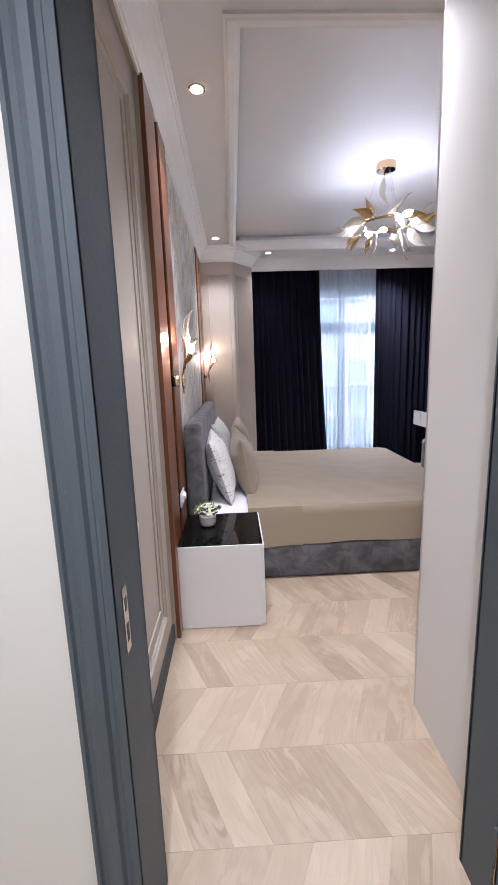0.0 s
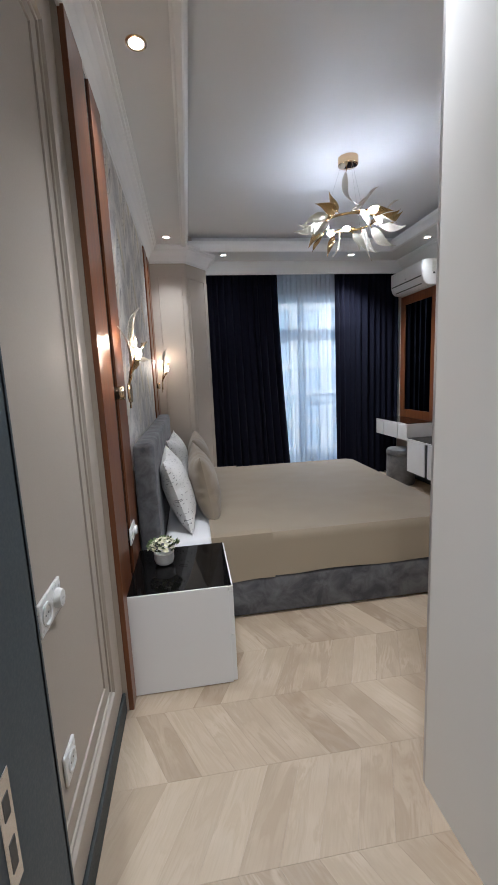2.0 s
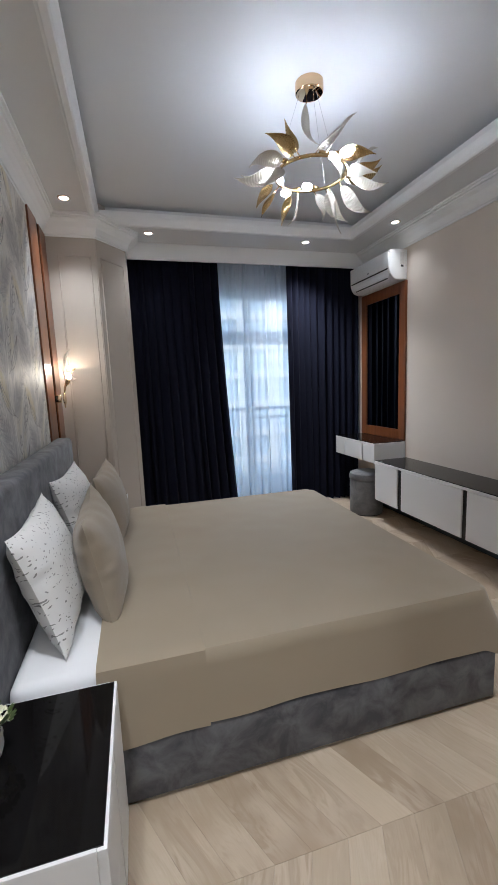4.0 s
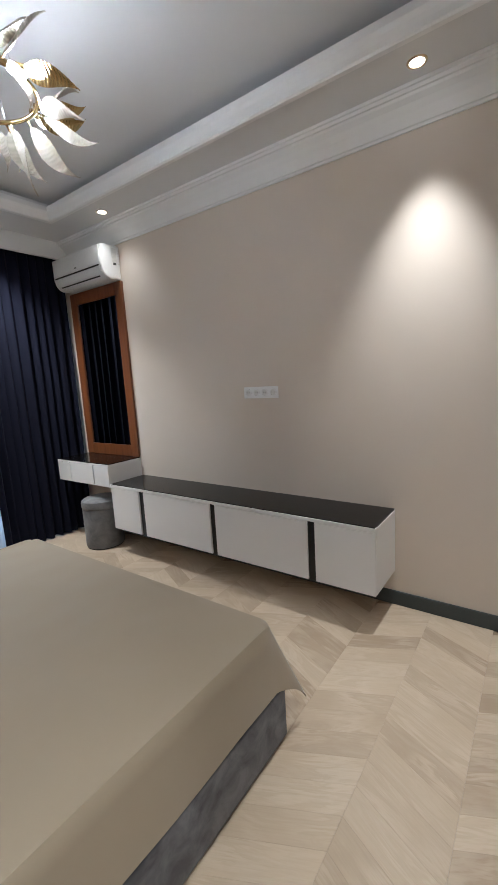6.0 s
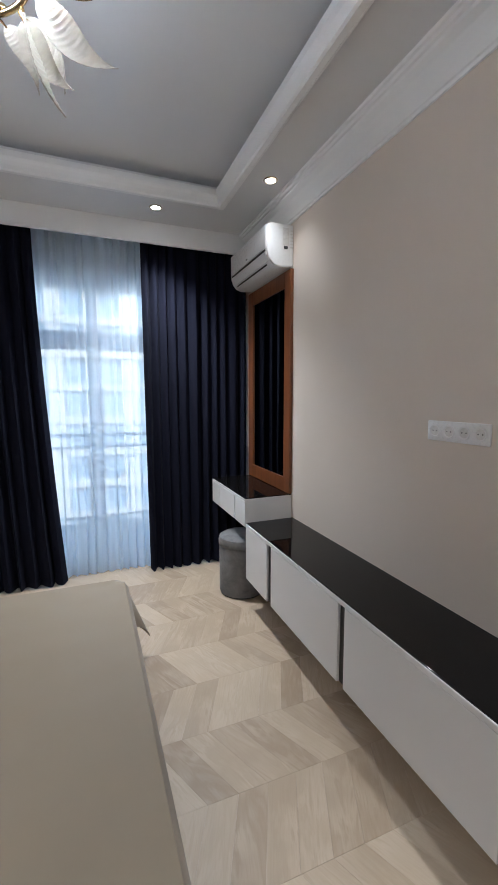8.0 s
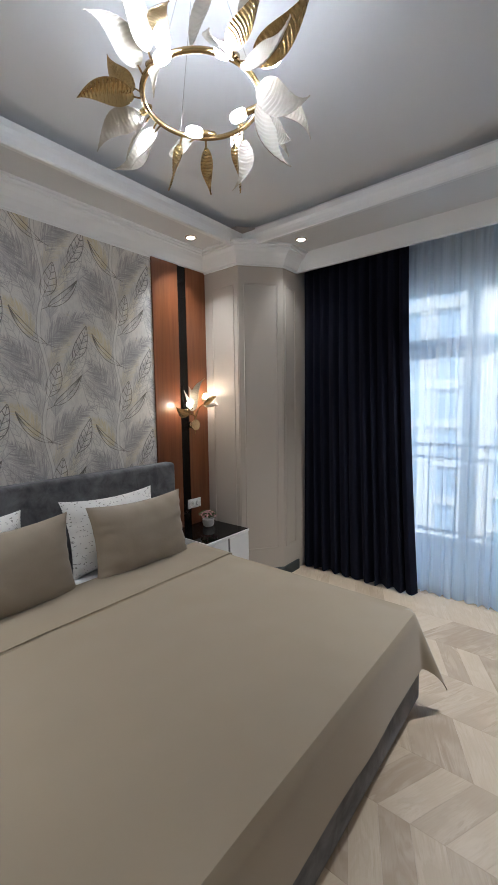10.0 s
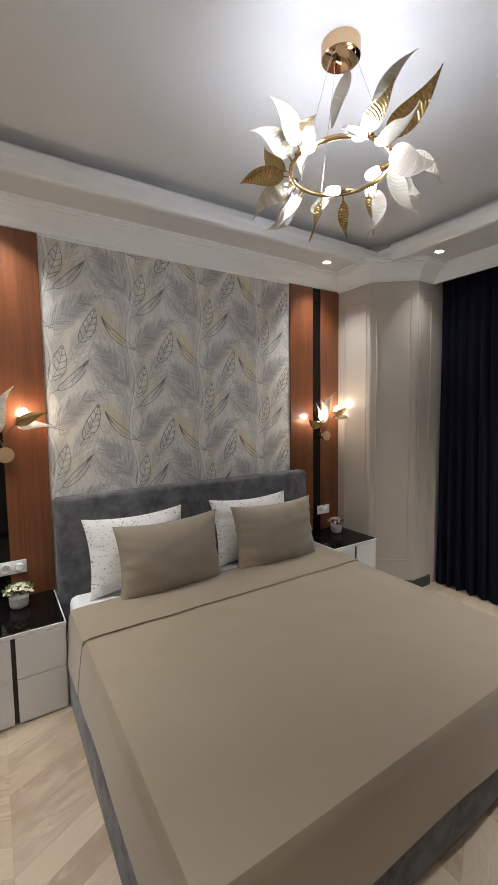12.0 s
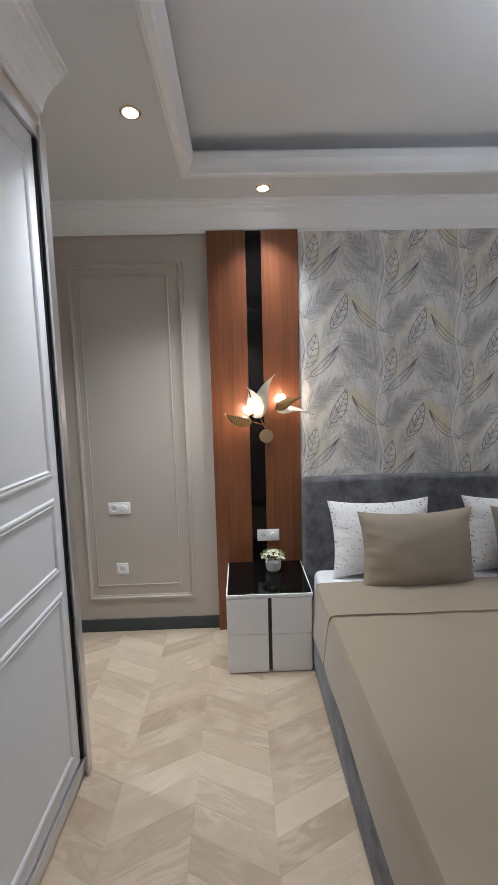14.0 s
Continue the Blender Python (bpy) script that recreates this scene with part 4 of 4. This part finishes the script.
def socket_plate(at, gangs, label, facing=1, knob=False):
    """Local yz plane; facing 1 looks along x."""
    t = thing("wall_socket", at @ pose(0, 0, 0, 0, 0, 0 if facing > 0 else 180), label, "socket")
    w = 0.010 + 0.0725 * gangs
    part("plate", box(0, 0.009, -w / 2, w / 2, -0.042, 0.042, 0.004, seg=3), PLASTIC, t, smooth=True)
    turn = Matrix.Rotation(radians(90), 4, "Y")
    for g in range(gangs):
        c = (g - (gangs - 1) / 2) * 0.0725
        if knob and g == gangs - 1:
            part("dial", lathe([(0.025, 0), (0.025, 0.008), (0.021, 0.016), (0.0, 0.017)], 24, cap=False), PLASTIC, t, "round dimmer dial", True, Matrix.Translation((0.009, c, 0)) @ turn)
            continue
        part("socket_ring", lathe([(0.029, 0.0), (0.029, 0.0035), (0.026, 0.005), (0.0225, 0.004), (0.0205, 0.0006)], 26, cap=False), PLASTIC, t, "", True, Matrix.Translation((0.0088, c, 0)) @ turn)
        part("socket_well", lathe([(0.0, 0.0012), (0.0215, 0.0012)], 24, cap=False), CERAMIC, t, "", False, Matrix.Translation((0.0085, c, 0)) @ turn)
        for dy in (-0.0095, 0.0095):
            part("pin_hole", lathe([(0.0, 0.0018), (0.0030, 0.0018)], 10, cap=False), SOCKET_HOLE, t, "", False, Matrix.Translation((0.0086, c + dy, 0)) @ turn)
    return t


socket_plate(pose(EAST, 3.568, 1.388), 4, "white plastic socket plate with four outlets on taupe wall", -1)
socket_plate(pose(RECESS, 1.425, 0.913), 2, "white plastic double switch plate on the wall panel", 1, True)
socket_plate(pose(RECESS, 1.423, 0.470), 1, "white plastic single socket low on the wall panel", 1)
socket_plate(pose(FACE, 2.470, 0.699), 2, "white plastic socket with dimmer above a nightstand", 1, True)
socket_plate(pose(FACE, 5.050, 0.695), 2, "white plastic socket with dimmer above a nightstand", 1, True)

# ---- long wall cabinet ----
cab = thing("wall_cabinet", (0, 0, 0), "long white floating cabinet with black grooves and black glass top", "wall cabinet")
CF = 2.617
bm = box(CF + 0.021, EAST, 2.610, 4.985, 0.228, 0.246, 0.001)
box(CF + 0.0215, EAST, 2.610, 2.629, 0.246, 0.628, 0.0015, bm)
box(CF + 0.0215, EAST, 4.966, 4.985, 0.246, 0.628, 0.0015, bm)
box(CF - 0.001, CF + 0.03, 2.610, 4.985, 0.612, 0.634, 0.0015, bm)
box(EAST - 0.012, EAST - 0.002, 2.63, 4.965, 0.246, 0.62, 0, bm)
part("body", bm, WHITE_LACQUER, cab)
part("glass_top", box(CF + 0.004, EAST - 0.001, 2.614, 4.981, 0.628, 0.640, 0.001), BLACK_GLASS, cab, "glossy black glass top")
edges = [2.611, 2.984, 3.036, 3.778, 3.828, 4.556, 4.618, 4.984]
for y0, y1 in zip(edges[0::2], edges[1::2]):
    part("door", box(CF, CF + 0.020, y0, y1, 0.229, 0.609, 0.0018), WHITE_LACQUER, cab)
for y0, y1 in zip(edges[1:-1:2], edges[2::2]):
    part("groove", box(CF + 0.014, CF + 0.03, y0 - 0.004, y1 + 0.004, 0.230, 0.611), BLACK_GROOVE, cab, "black vertical groove")

# ---- dressing table, mirror, stool ----
desk = thing("dressing_table", (0, 0, 0), "white floating dressing table with drawers and black glass top", "dressing table")
bm = box(CF + 0.022, EAST, 5.000, 5.018, 0.602, 0.806, 0.0015)
box(CF + 0.022, EAST, 5.800, 5.818, 0.602, 0.806, 0.0015, bm)
box(CF + 0.022, EAST, 5.018, 5.800, 0.602, 0.618, 0, bm)
box(CF + 0.001, CF + 0.03, 5.000, 5.818, 0.790, 0.808, 0.0015, bm)
part("body", bm, WHITE_LACQUER, desk)
part("glass_top", box(CF + 0.003, EAST - 0.001, 5.003, 5.815, 0.802, 0.814, 0.001), BLACK_GLASS, desk, "glossy black glass top")
for y0, y1 in ((5.000, 5.221), (5.236, 5.598), (5.610, 5.818)):
    part("drawer_front", box(CF, CF + 0.022, y0, y1, 0.602, 0.788, 0.003), WHITE_LACQUER, desk)
for y0, y1 in ((5.221, 5.236), (5.598, 5.610)):
    part("groove", box(CF + 0.012, CF + 0.03, y0 - 0.002, y1 + 0.002, 0.604, 0.789), BLACK_GROOVE, desk)

mirror = thing("wall_mirror", (0, 0, 0), "tall mirror in a wide walnut frame above the dressing table", "mirror")
for nm, y0, y1, z0, z1 in (("frame_side", 5.000, 5.098, 0.816, 2.425), ("frame_side", 5.712, 5.815, 0.816, 2.425), ("frame_bottom", 5.0985, 5.7115, 0.816, 0.925), ("frame_top", 5.0985, 5.7115, 2.315, 2.425)):
    part(nm, box(EAST - 0.024, EAST, y0, y1, z0, z1, 0.002), WALNUT, mirror)
part("mirror_glass", box(EAST - 0.014, EAST - 0.004, 5.097, 5.713, 0.924, 2.316), MIRROR, mirror, "dark mirror glass")

stool = thing("stool", (2.69, 5.265, 0), "round ash grey velvet stool under the dressing table", "stool")
part("base", lathe([(0.165, 0.0), (0.170, 0.004), (0.170, 0.02)], 40), BLACK_GROOVE, stool, smooth=True)
part("drum", lathe([(0.172, 0.012), (0.176, 0.03), (0.176, 0.37), (0.172, 0.385)], 48), OTTO_VELVET, stool, smooth=True)
part("seat", lathe([(0.170, 0.380), (0.180, 0.392), (0.182, 0.425), (0.174, 0.452), (0.150, 0.466), (0.08, 0.474), (0.0, 0.476)], 48, cap=False), OTTO_VELVET, stool, "padded velvet seat", True)

# ---- air conditioner ----
ac = thing("air_conditioner", (0, 0, 0), "white wall mounted air conditioner above the walnut mirror", "air conditioner")
prof = [(EAST - 0.001, 2.435), (EAST - 0.001, 2.715), (2.83, 2.715), (2.800, 2.706), (2.790, 2.690), (2.786, 2.55), (2.790, 2.515), (2.804, 2.475), (2.830, 2.445), (2.87, 2.430)]
bm = bmesh.new()
a, b = [[bm.verts.new((x, y, z)) for x, z in prof] for y in (5.010, 5.760)]
for i in range(len(prof)):
    j = (i + 1) % len(prof)
    bm.faces.new((a[i], a[j], b[j], b[i]))
bm.faces.new(a[::-1]), bm.faces.new(b)
bmesh.ops.recalc_face_normals(bm, faces=bm.faces[:])
bmesh.ops.bevel(bm, geom=[e for e in bm.edges if abs(e.verts[0].co.y - e.verts[1].co.y) < 1e-6], offset=0.006, segments=2, affect="EDGES")
body = part("casing", bm, PLASTIC, ac, smooth=True)
part("front_panel", box(2.7815, 2.789, 5.022, 5.748, 2.548, 2.700, 0.003), PLASTIC, ac, "smooth front panel", True)
part("flap", moved(box(-0.003, 0.003, -0.355, 0.355, -0.032, 0.032, 0.002), pose(2.795, 5.385, 2.492, 0, -22, 0)), PLASTIC, ac, "closed air flap")
part("outlet_slot", moved(box(-0.003, 0.003, -0.345, 0.345, -0.006, 0.006), pose(2.7865, 5.385, 2.535, 0, -6, 0)), BLACK_GROOVE, ac)
part("outlet_slot", moved(box(-0.003, 0.003, -0.30, 0.30, -0.005, 0.005), pose(2.8185, 5.385, 2.4545, 0, -45, 0)), BLACK_GROOVE, ac)
part("badge", box(2.7800, 2.7818, 5.365, 5.395, 2.568, 2.578), BLACK_GROOVE, ac)
part("rating_label", box(2.905, 2.955, 5.0092, 5.0102, 2.575, 2.690), CERAMIC, ac, "pale sticker with a printed bar")
part("label_bar", box(2.915, 2.945, 5.0086, 5.0093, 2.55, 2.57), SOCKET_HOLE, ac)
for k in range(6):
    part("vent_slat", box(2.965, 2.983, 5.0085, 5.0101, 2.56 + 0.022 * k, 2.568 + 0.022 * k), CERAMIC, ac)

# ---- wardrobe ----
WR_X, WR_Y = 0.755, 1.56
wardrobe = thing("wardrobe", (0, 0, 0), "built-in wardrobe with white gloss sliding doors and aluminium rails", "wardrobe")
part("side_panel", box(WR_X, WR_X + 0.022, DOOR_Y + 0.02, WR_Y, 0.0, SOFFIT, 0.001), PANEL_WHITE, wardrobe, "pale laminate side panel")
part("plinth", box(WR_X + 0.022, EAST, WR_Y - 0.03, WR_Y - 0.012, 0, 0.075), PANEL_WHITE, wardrobe)
part("top_panel", box(WR_X + 0.022, EAST, DOOR_Y + 0.02, WR_Y - 0.002, 2.70, SOFFIT), TAUPE, wardrobe, "taupe filler above the doors")
part("bottom_panel", box(WR_X + 0.022, EAST, DOOR_Y + 0.02, WR_Y - 0.03, 0.05, 0.075), PANEL_WHITE, wardrobe)
bm = box(WR_X + 0.023, EAST, WR_Y - 0.095, WR_Y + 0.002, 0.076, 0.084)
for dy in (0.0, -0.03, -0.06, -0.09):
    box(WR_X + 0.023, EAST, WR_Y - 0.002 + dy, WR_Y + 0.003 + dy, 0.084, 0.098, 0.001, bm)
part("bottom_rail", bm, ALU, wardrobe, "grooved aluminium floor rail")
part("top_rail", box(WR_X, EAST, WR_Y - 0.095, WR_Y + 0.004, 2.652, 2.70, 0.004), ALU, wardrobe, "aluminium top rail")
part("jamb_profile", box(WR_X, WR_X + 0.045, WR_Y, WR_Y + 0.014, 0.0, 2.70, 0.003), ALU, wardrobe, "aluminium corner profile")


def slide_door(x0, x1, y):
    d = part("sliding_door", box(x0, x1, y - 0.022, y, 0.092, 2.650, 0.002), WARDROBE, wardrobe)
    ridge = [(0, 0), (0.006, 0.005), (0.014, 0.006), (0.022, 0.003), (0.028, 0.006), (0.036, 0)]
    for z0, z1 in ((0.16, 0.90), (0.98, 1.29), (1.37, 2.57)):
        part("panel_moulding", sweep(ridge, [(x0 + 0.05, z0), (x1 - 0.05, z0), (x1 - 0.05, z1), (x0 + 0.05, z1)], True, place=lambda a, b, up: (a, y + up - 0.0005, b)), WARDROBE, d)
    # black box painted in for the dark gap between door and profile
    part("gap_shade", box(x0 - 0.016, x0 - 0.001, y - 0.020, y + 0.006, 0.10, 2.645), BLACK_GROOVE, d, "black strip for the shade in the door gap")


slide_door(WR_X + 0.06, 1.93, WR_Y - 0.012)
slide_door(1.88, EAST - 0.01, WR_Y - 0.045)

# ---- ceiling spots ----
spot_proto = None
for sx, sy, watts, beam in SPOTS:
    if spot_proto is None:
        spot_proto = thing("ceiling_spot", (sx, sy, SOFFIT), "lit recessed ceiling spot with a gold rim", "ceiling spot", "recessed spots round the ceiling")
        part("rim", lathe([(0.033, 0.002), (0.034, -0.004), (0.040, -0.006), (0.046, -0.003), (0.047, 0.002)], 28, cap=False), BRASS, spot_proto, "thin gold rim", True)
        part("lens", lathe([(0.0, -0.002), (0.033, -0.002)], 24, cap=False), DOWNLIGHT, spot_proto, "glowing lens")
    else:
        copy_thing(spot_proto, Matrix.Translation((sx, sy, SOFFIT)))

# ---- curtains ----


def curtain_mesh(x0, x1, b0, b1, y, folds, depth, z0, z1, seed, thick, nz=30):
    """Hanging folds between x0..x1 at the top and b0..b1 at the hem."""
    rng = random.Random(seed)
    own, per = bmesh.new(), 10
    nx = folds * per
    amp = [depth * rng.uniform(0.55, 1.15) for _ in range(folds + 2)]
    wid = np.cumsum([rng.uniform(0.7, 1.3) for _ in range(folds + 1)])
    wid = (wid - wid[0]) / (wid[-1] - wid[0])
    rows = []
    for k in range(nz + 1):
        f = k / nz
        z = z1 + (z0 - z1) * f
        row = []
        for i in range(nx + 1):
            g = i / per
            cell = min(int(g), folds - 1)
            s = wid[cell] + (wid[cell + 1] - wid[cell]) * (g - cell)
            flare = f ** 1.6
            x = (x0 + (x1 - x0) * s) * (1 - flare) + (b0 + (b1 - b0) * s) * flare
            blend = amp[cell] * (1 - (g - cell)) + amp[cell + 1] * (g - cell)
            sway = 0.012 * noise.noise((g * 0.9, f * 2.5, seed)) * (0.3 + f)
            wave = math.cos(2 * math.pi * g) + 0.22 * math.cos(4 * math.pi * g + 0.8)
            yy = y + blend * (0.60 + 0.25 * f) * wave * 0.5 + sway
            lift = 0.003 * math.sin(2 * math.pi * g + 1.0) * (k == nz)
            row.append(own.verts.new((x + 0.010 * f * math.sin(g * 5.1 + seed), yy, z + lift)))
        rows.append(row)
    for a, b in zip(rows, rows[1:]):
        for i in range(nx):
            own.faces.new((a[i], b[i], b[i + 1], a[i + 1]))
    if thick:
        bmesh.ops.recalc_face_normals(own, faces=own.faces[:])
        bmesh.ops.solidify(own, geom=own.faces[:], thickness=thick)
    return own


for x0, x1, b0, b1, seed in ((0.326, 1.262, 0.322, 1.385, 3), (2.055, 2.975, 2.060, 2.965, 8)):
    c = thing("curtain", (0, 0, 0), "heavy dark navy curtain hanging in deep folds to the floor", "curtain", "navy curtains at the window")
    part("drape", curtain_mesh(x0, x1, b0, b1, 5.885, 11, 0.085, 0.012, SOFFIT - 0.03, seed, 0.003), NAVY, c, smooth=True)
    part("heading_tape", box(x0, x1, 5.878, 5.892, SOFFIT - 0.05, SOFFIT - 0.012, 0.002), NAVY, c)
vl = thing("sheer_curtain", (0, 0, 0), "white sheer voile curtain tinted daylight blue, covering the balcony window", "curtain")
part("voile", curtain_mesh(0.60, 2.90, 0.60, 2.90, 6.00, 34, 0.050, 0.01, SOFFIT - 0.02, 21, 0.0, 12), VOILE, vl, smooth=True)
tagged(new("curtain_rail", mesh_of("curtain_rail", box(0.32, EAST, 5.87, 6.02, SOFFIT - 0.012, SOFFIT, 0.002), PLASTIC)), "white ceiling mounted curtain rail", "curtain rail")

# ---- balcony and the street beyond ----
tagged(new("balcony_floor", mesh_of("balcony_floor", box(-1.0, 4.2, NORTH + 0.3, NORTH + 1.55, -0.18, -0.02, 0.01), GROUND)), "concrete balcony slab outside the window", "balcony", kind="structure")
rail = thing("balcony_railing", (0, 0, 0), "dark metal balcony railing with upright bars", "railing")
RY = NORTH + 1.45
part("top_rail", box(-1.0, 4.2, RY - 0.025, RY + 0.025, 1.06, 1.10, 0.004), RAIL, rail)
part("lower_rail", box(-1.0, 4.2, RY - 0.015, RY + 0.015, 0.92, 0.95, 0.003), RAIL, rail)
part("bottom_rail", box(-1.0, 4.2, RY - 0.015, RY + 0.015, 0.06, 0.09, 0.003), RAIL, rail)
bar_mesh = mesh_of("bar", box(-0.008, 0.008, -0.008, 0.008, -0.02, 1.06), RAIL)
for i in range(35):
    o = new("bar", bar_mesh)
    o.parent, o.location = rail, (-0.95 + 0.15 * i, RY, 0)
tagged(new("ground", mesh_of("ground", box(-600, 600, NORTH + 1.6, 900, -14.2, -14.0), GROUND)), "grey courtyard ground far below the balcony", "ground", kind="structure")


def block(name, at, w, h, d, floors, bays, label):
    """A far apartment house: slab walls with set-in windows, floor bands and a parapet."""
    t = thing(name, at, label, "building")
    part("wall", box(-w / 2, w / 2, 0.5, d, 0, h), STONE, t)
    part("parapet", box(-w / 2 - 0.3, w / 2 + 0.3, 0.2, d, h, h + 0.9), STONE, t)
    fh, bw = h / floors, w / bays
    pier = mesh_of("pier", box(-0.22 * bw, 0.22 * bw, 0.0, 0.5, 0, h), STONE)
    for i in range(bays + 1):
        o = new("pier", pier)
        o.parent, o.location = t, (-w / 2 + i * bw, 0, 0)
    band = mesh_of("band", box(-w / 2, w / 2, -0.1, 0.5, 0, 0.75), STONE)
    pane = mesh_of("window", box(-0.26 * bw, 0.26 * bw, 0.36, 0.44, 0.75, fh), FACADE_SKY_GLASS)
    for f in range(floors):
        o = new("band", band)
        o.parent, o.location = t, (0, 0, f * fh)
        for i in range(bays):
            o = new("window", pane)
            o.parent, o.location = t, (-w / 2 + (i + 0.5) * bw, 0, f * fh)


block("apartment_building", (9, 46, -14), 34, 42, 14, 13, 10, "cream stone apartment house with rows of windows")
block("apartment_building", (-16, 40, -14), 22, 30, 12, 9, 7, "cream stone apartment house with rows of windows")

# ---- chevron floor ----
OAK_BASE = paint("parquet_underlay", (0.25, 0.18, 0.12), 0.7)
floor = solid("floor", box(-1.6, EAST + 0.1, -1.9, NORTH + 0.3, -0.12, -0.006), OAK_BASE, "pale oak chevron parquet floor", "floor")
COL, PITCH, SLANT, Y_REF, X_REF = 0.3265, 0.1245, 0.155, 1.735, -0.151


def plank_geo(sign, gap=0.0002):
    """One chevron plank, its south-west corner at the origin; sign says which way it leans."""
    c = 0.0003
    low = [(gap, gap), (PITCH - gap, gap), (PITCH - gap + sign * SLANT, COL - gap), (gap + sign * SLANT, COL - gap)]
    mid = Vector((sum(p[0] for p in low) / 4, sum(p[1] for p in low) / 4))
    top = [Vector(p) + (mid - Vector(p)).normalized() * c for p in low]
    return low, top


def plank_mesh(name, sign, shifts):
    low, top = plank_geo(sign)
    verts, faces, uvs = [], [], []
    d = Vector((sign * SLANT, COL)).normalized()
    side = Vector((d.y, -d.x))
    for x, y in shifts:
        b = len(verts)
        rx, ry = random.random() * 40, random.random() * 40
        for pts, z in ((low, -0.010), (low, -0.0006), (top, 0.0)):
            for p in pts:
                verts.append((p[0] + x, p[1] + y, z))
                q = Vector((p[0], p[1]))
                uvs.append((q.dot(d) + (rx if len(shifts) > 1 else 0), q.dot(side) + (ry if len(shifts) > 1 else 0)))
        for i in range(4):
            j = (i + 1) % 4
            faces += [(b + i, b + j, b + 4 + j, b + 4 + i), (b + 4 + i, b + 4 + j, b + 8 + j, b + 8 + i)]
        faces.append((b + 8, b + 9, b + 10, b + 11))
    me = bpy.data.meshes.new(name)
    me.from_pydata(verts, [], faces)
    layer = me.uv_layers.new(name="UVMap")
    flat = [c for loop in me.loops for c in uvs[loop.vertex_index]]
    layer.data.foreach_set("uv", flat)
    me.materials.append(OAK)
    return me


single = {s: plank_mesh("plank", s, [(0, 0)]) for s in (1, -1)}
rest = {1: [], -1: []}
count = 0
for col in range(-11, 15):
    y = Y_REF + col * COL
    sign = -1 if col % 2 == 0 else 1
    if y > NORTH - 0.02 or y < -1.85:
        continue
    for k in range(-12, 28):
        x = X_REF + k * PITCH + (0 if sign < 0 else -SLANT)
        if x < WEST - 0.3 and y > 0.7 or x > EAST or x < -1.5 or (x > 1.55 and y < 0.8):
            continue
        near = 0.70 < y < 2.42 or (y > 2.3 and x > 1.50 and y < 5.7)
        hidden = x > 0.9 and y < 1.1
        if near and not hidden and count < 300:
            o = new("plank", single[sign])
            o.parent, o.location = floor, (x, y, 0)
            count += 1
        else:
            rest[sign].append((x, y))
for sign, spots in rest.items():
    o = new("plank_field", plank_mesh("plank_field", sign, spots))
    o.parent = floor
    tagged(o, "pale oak chevron planks", kind="stuff")
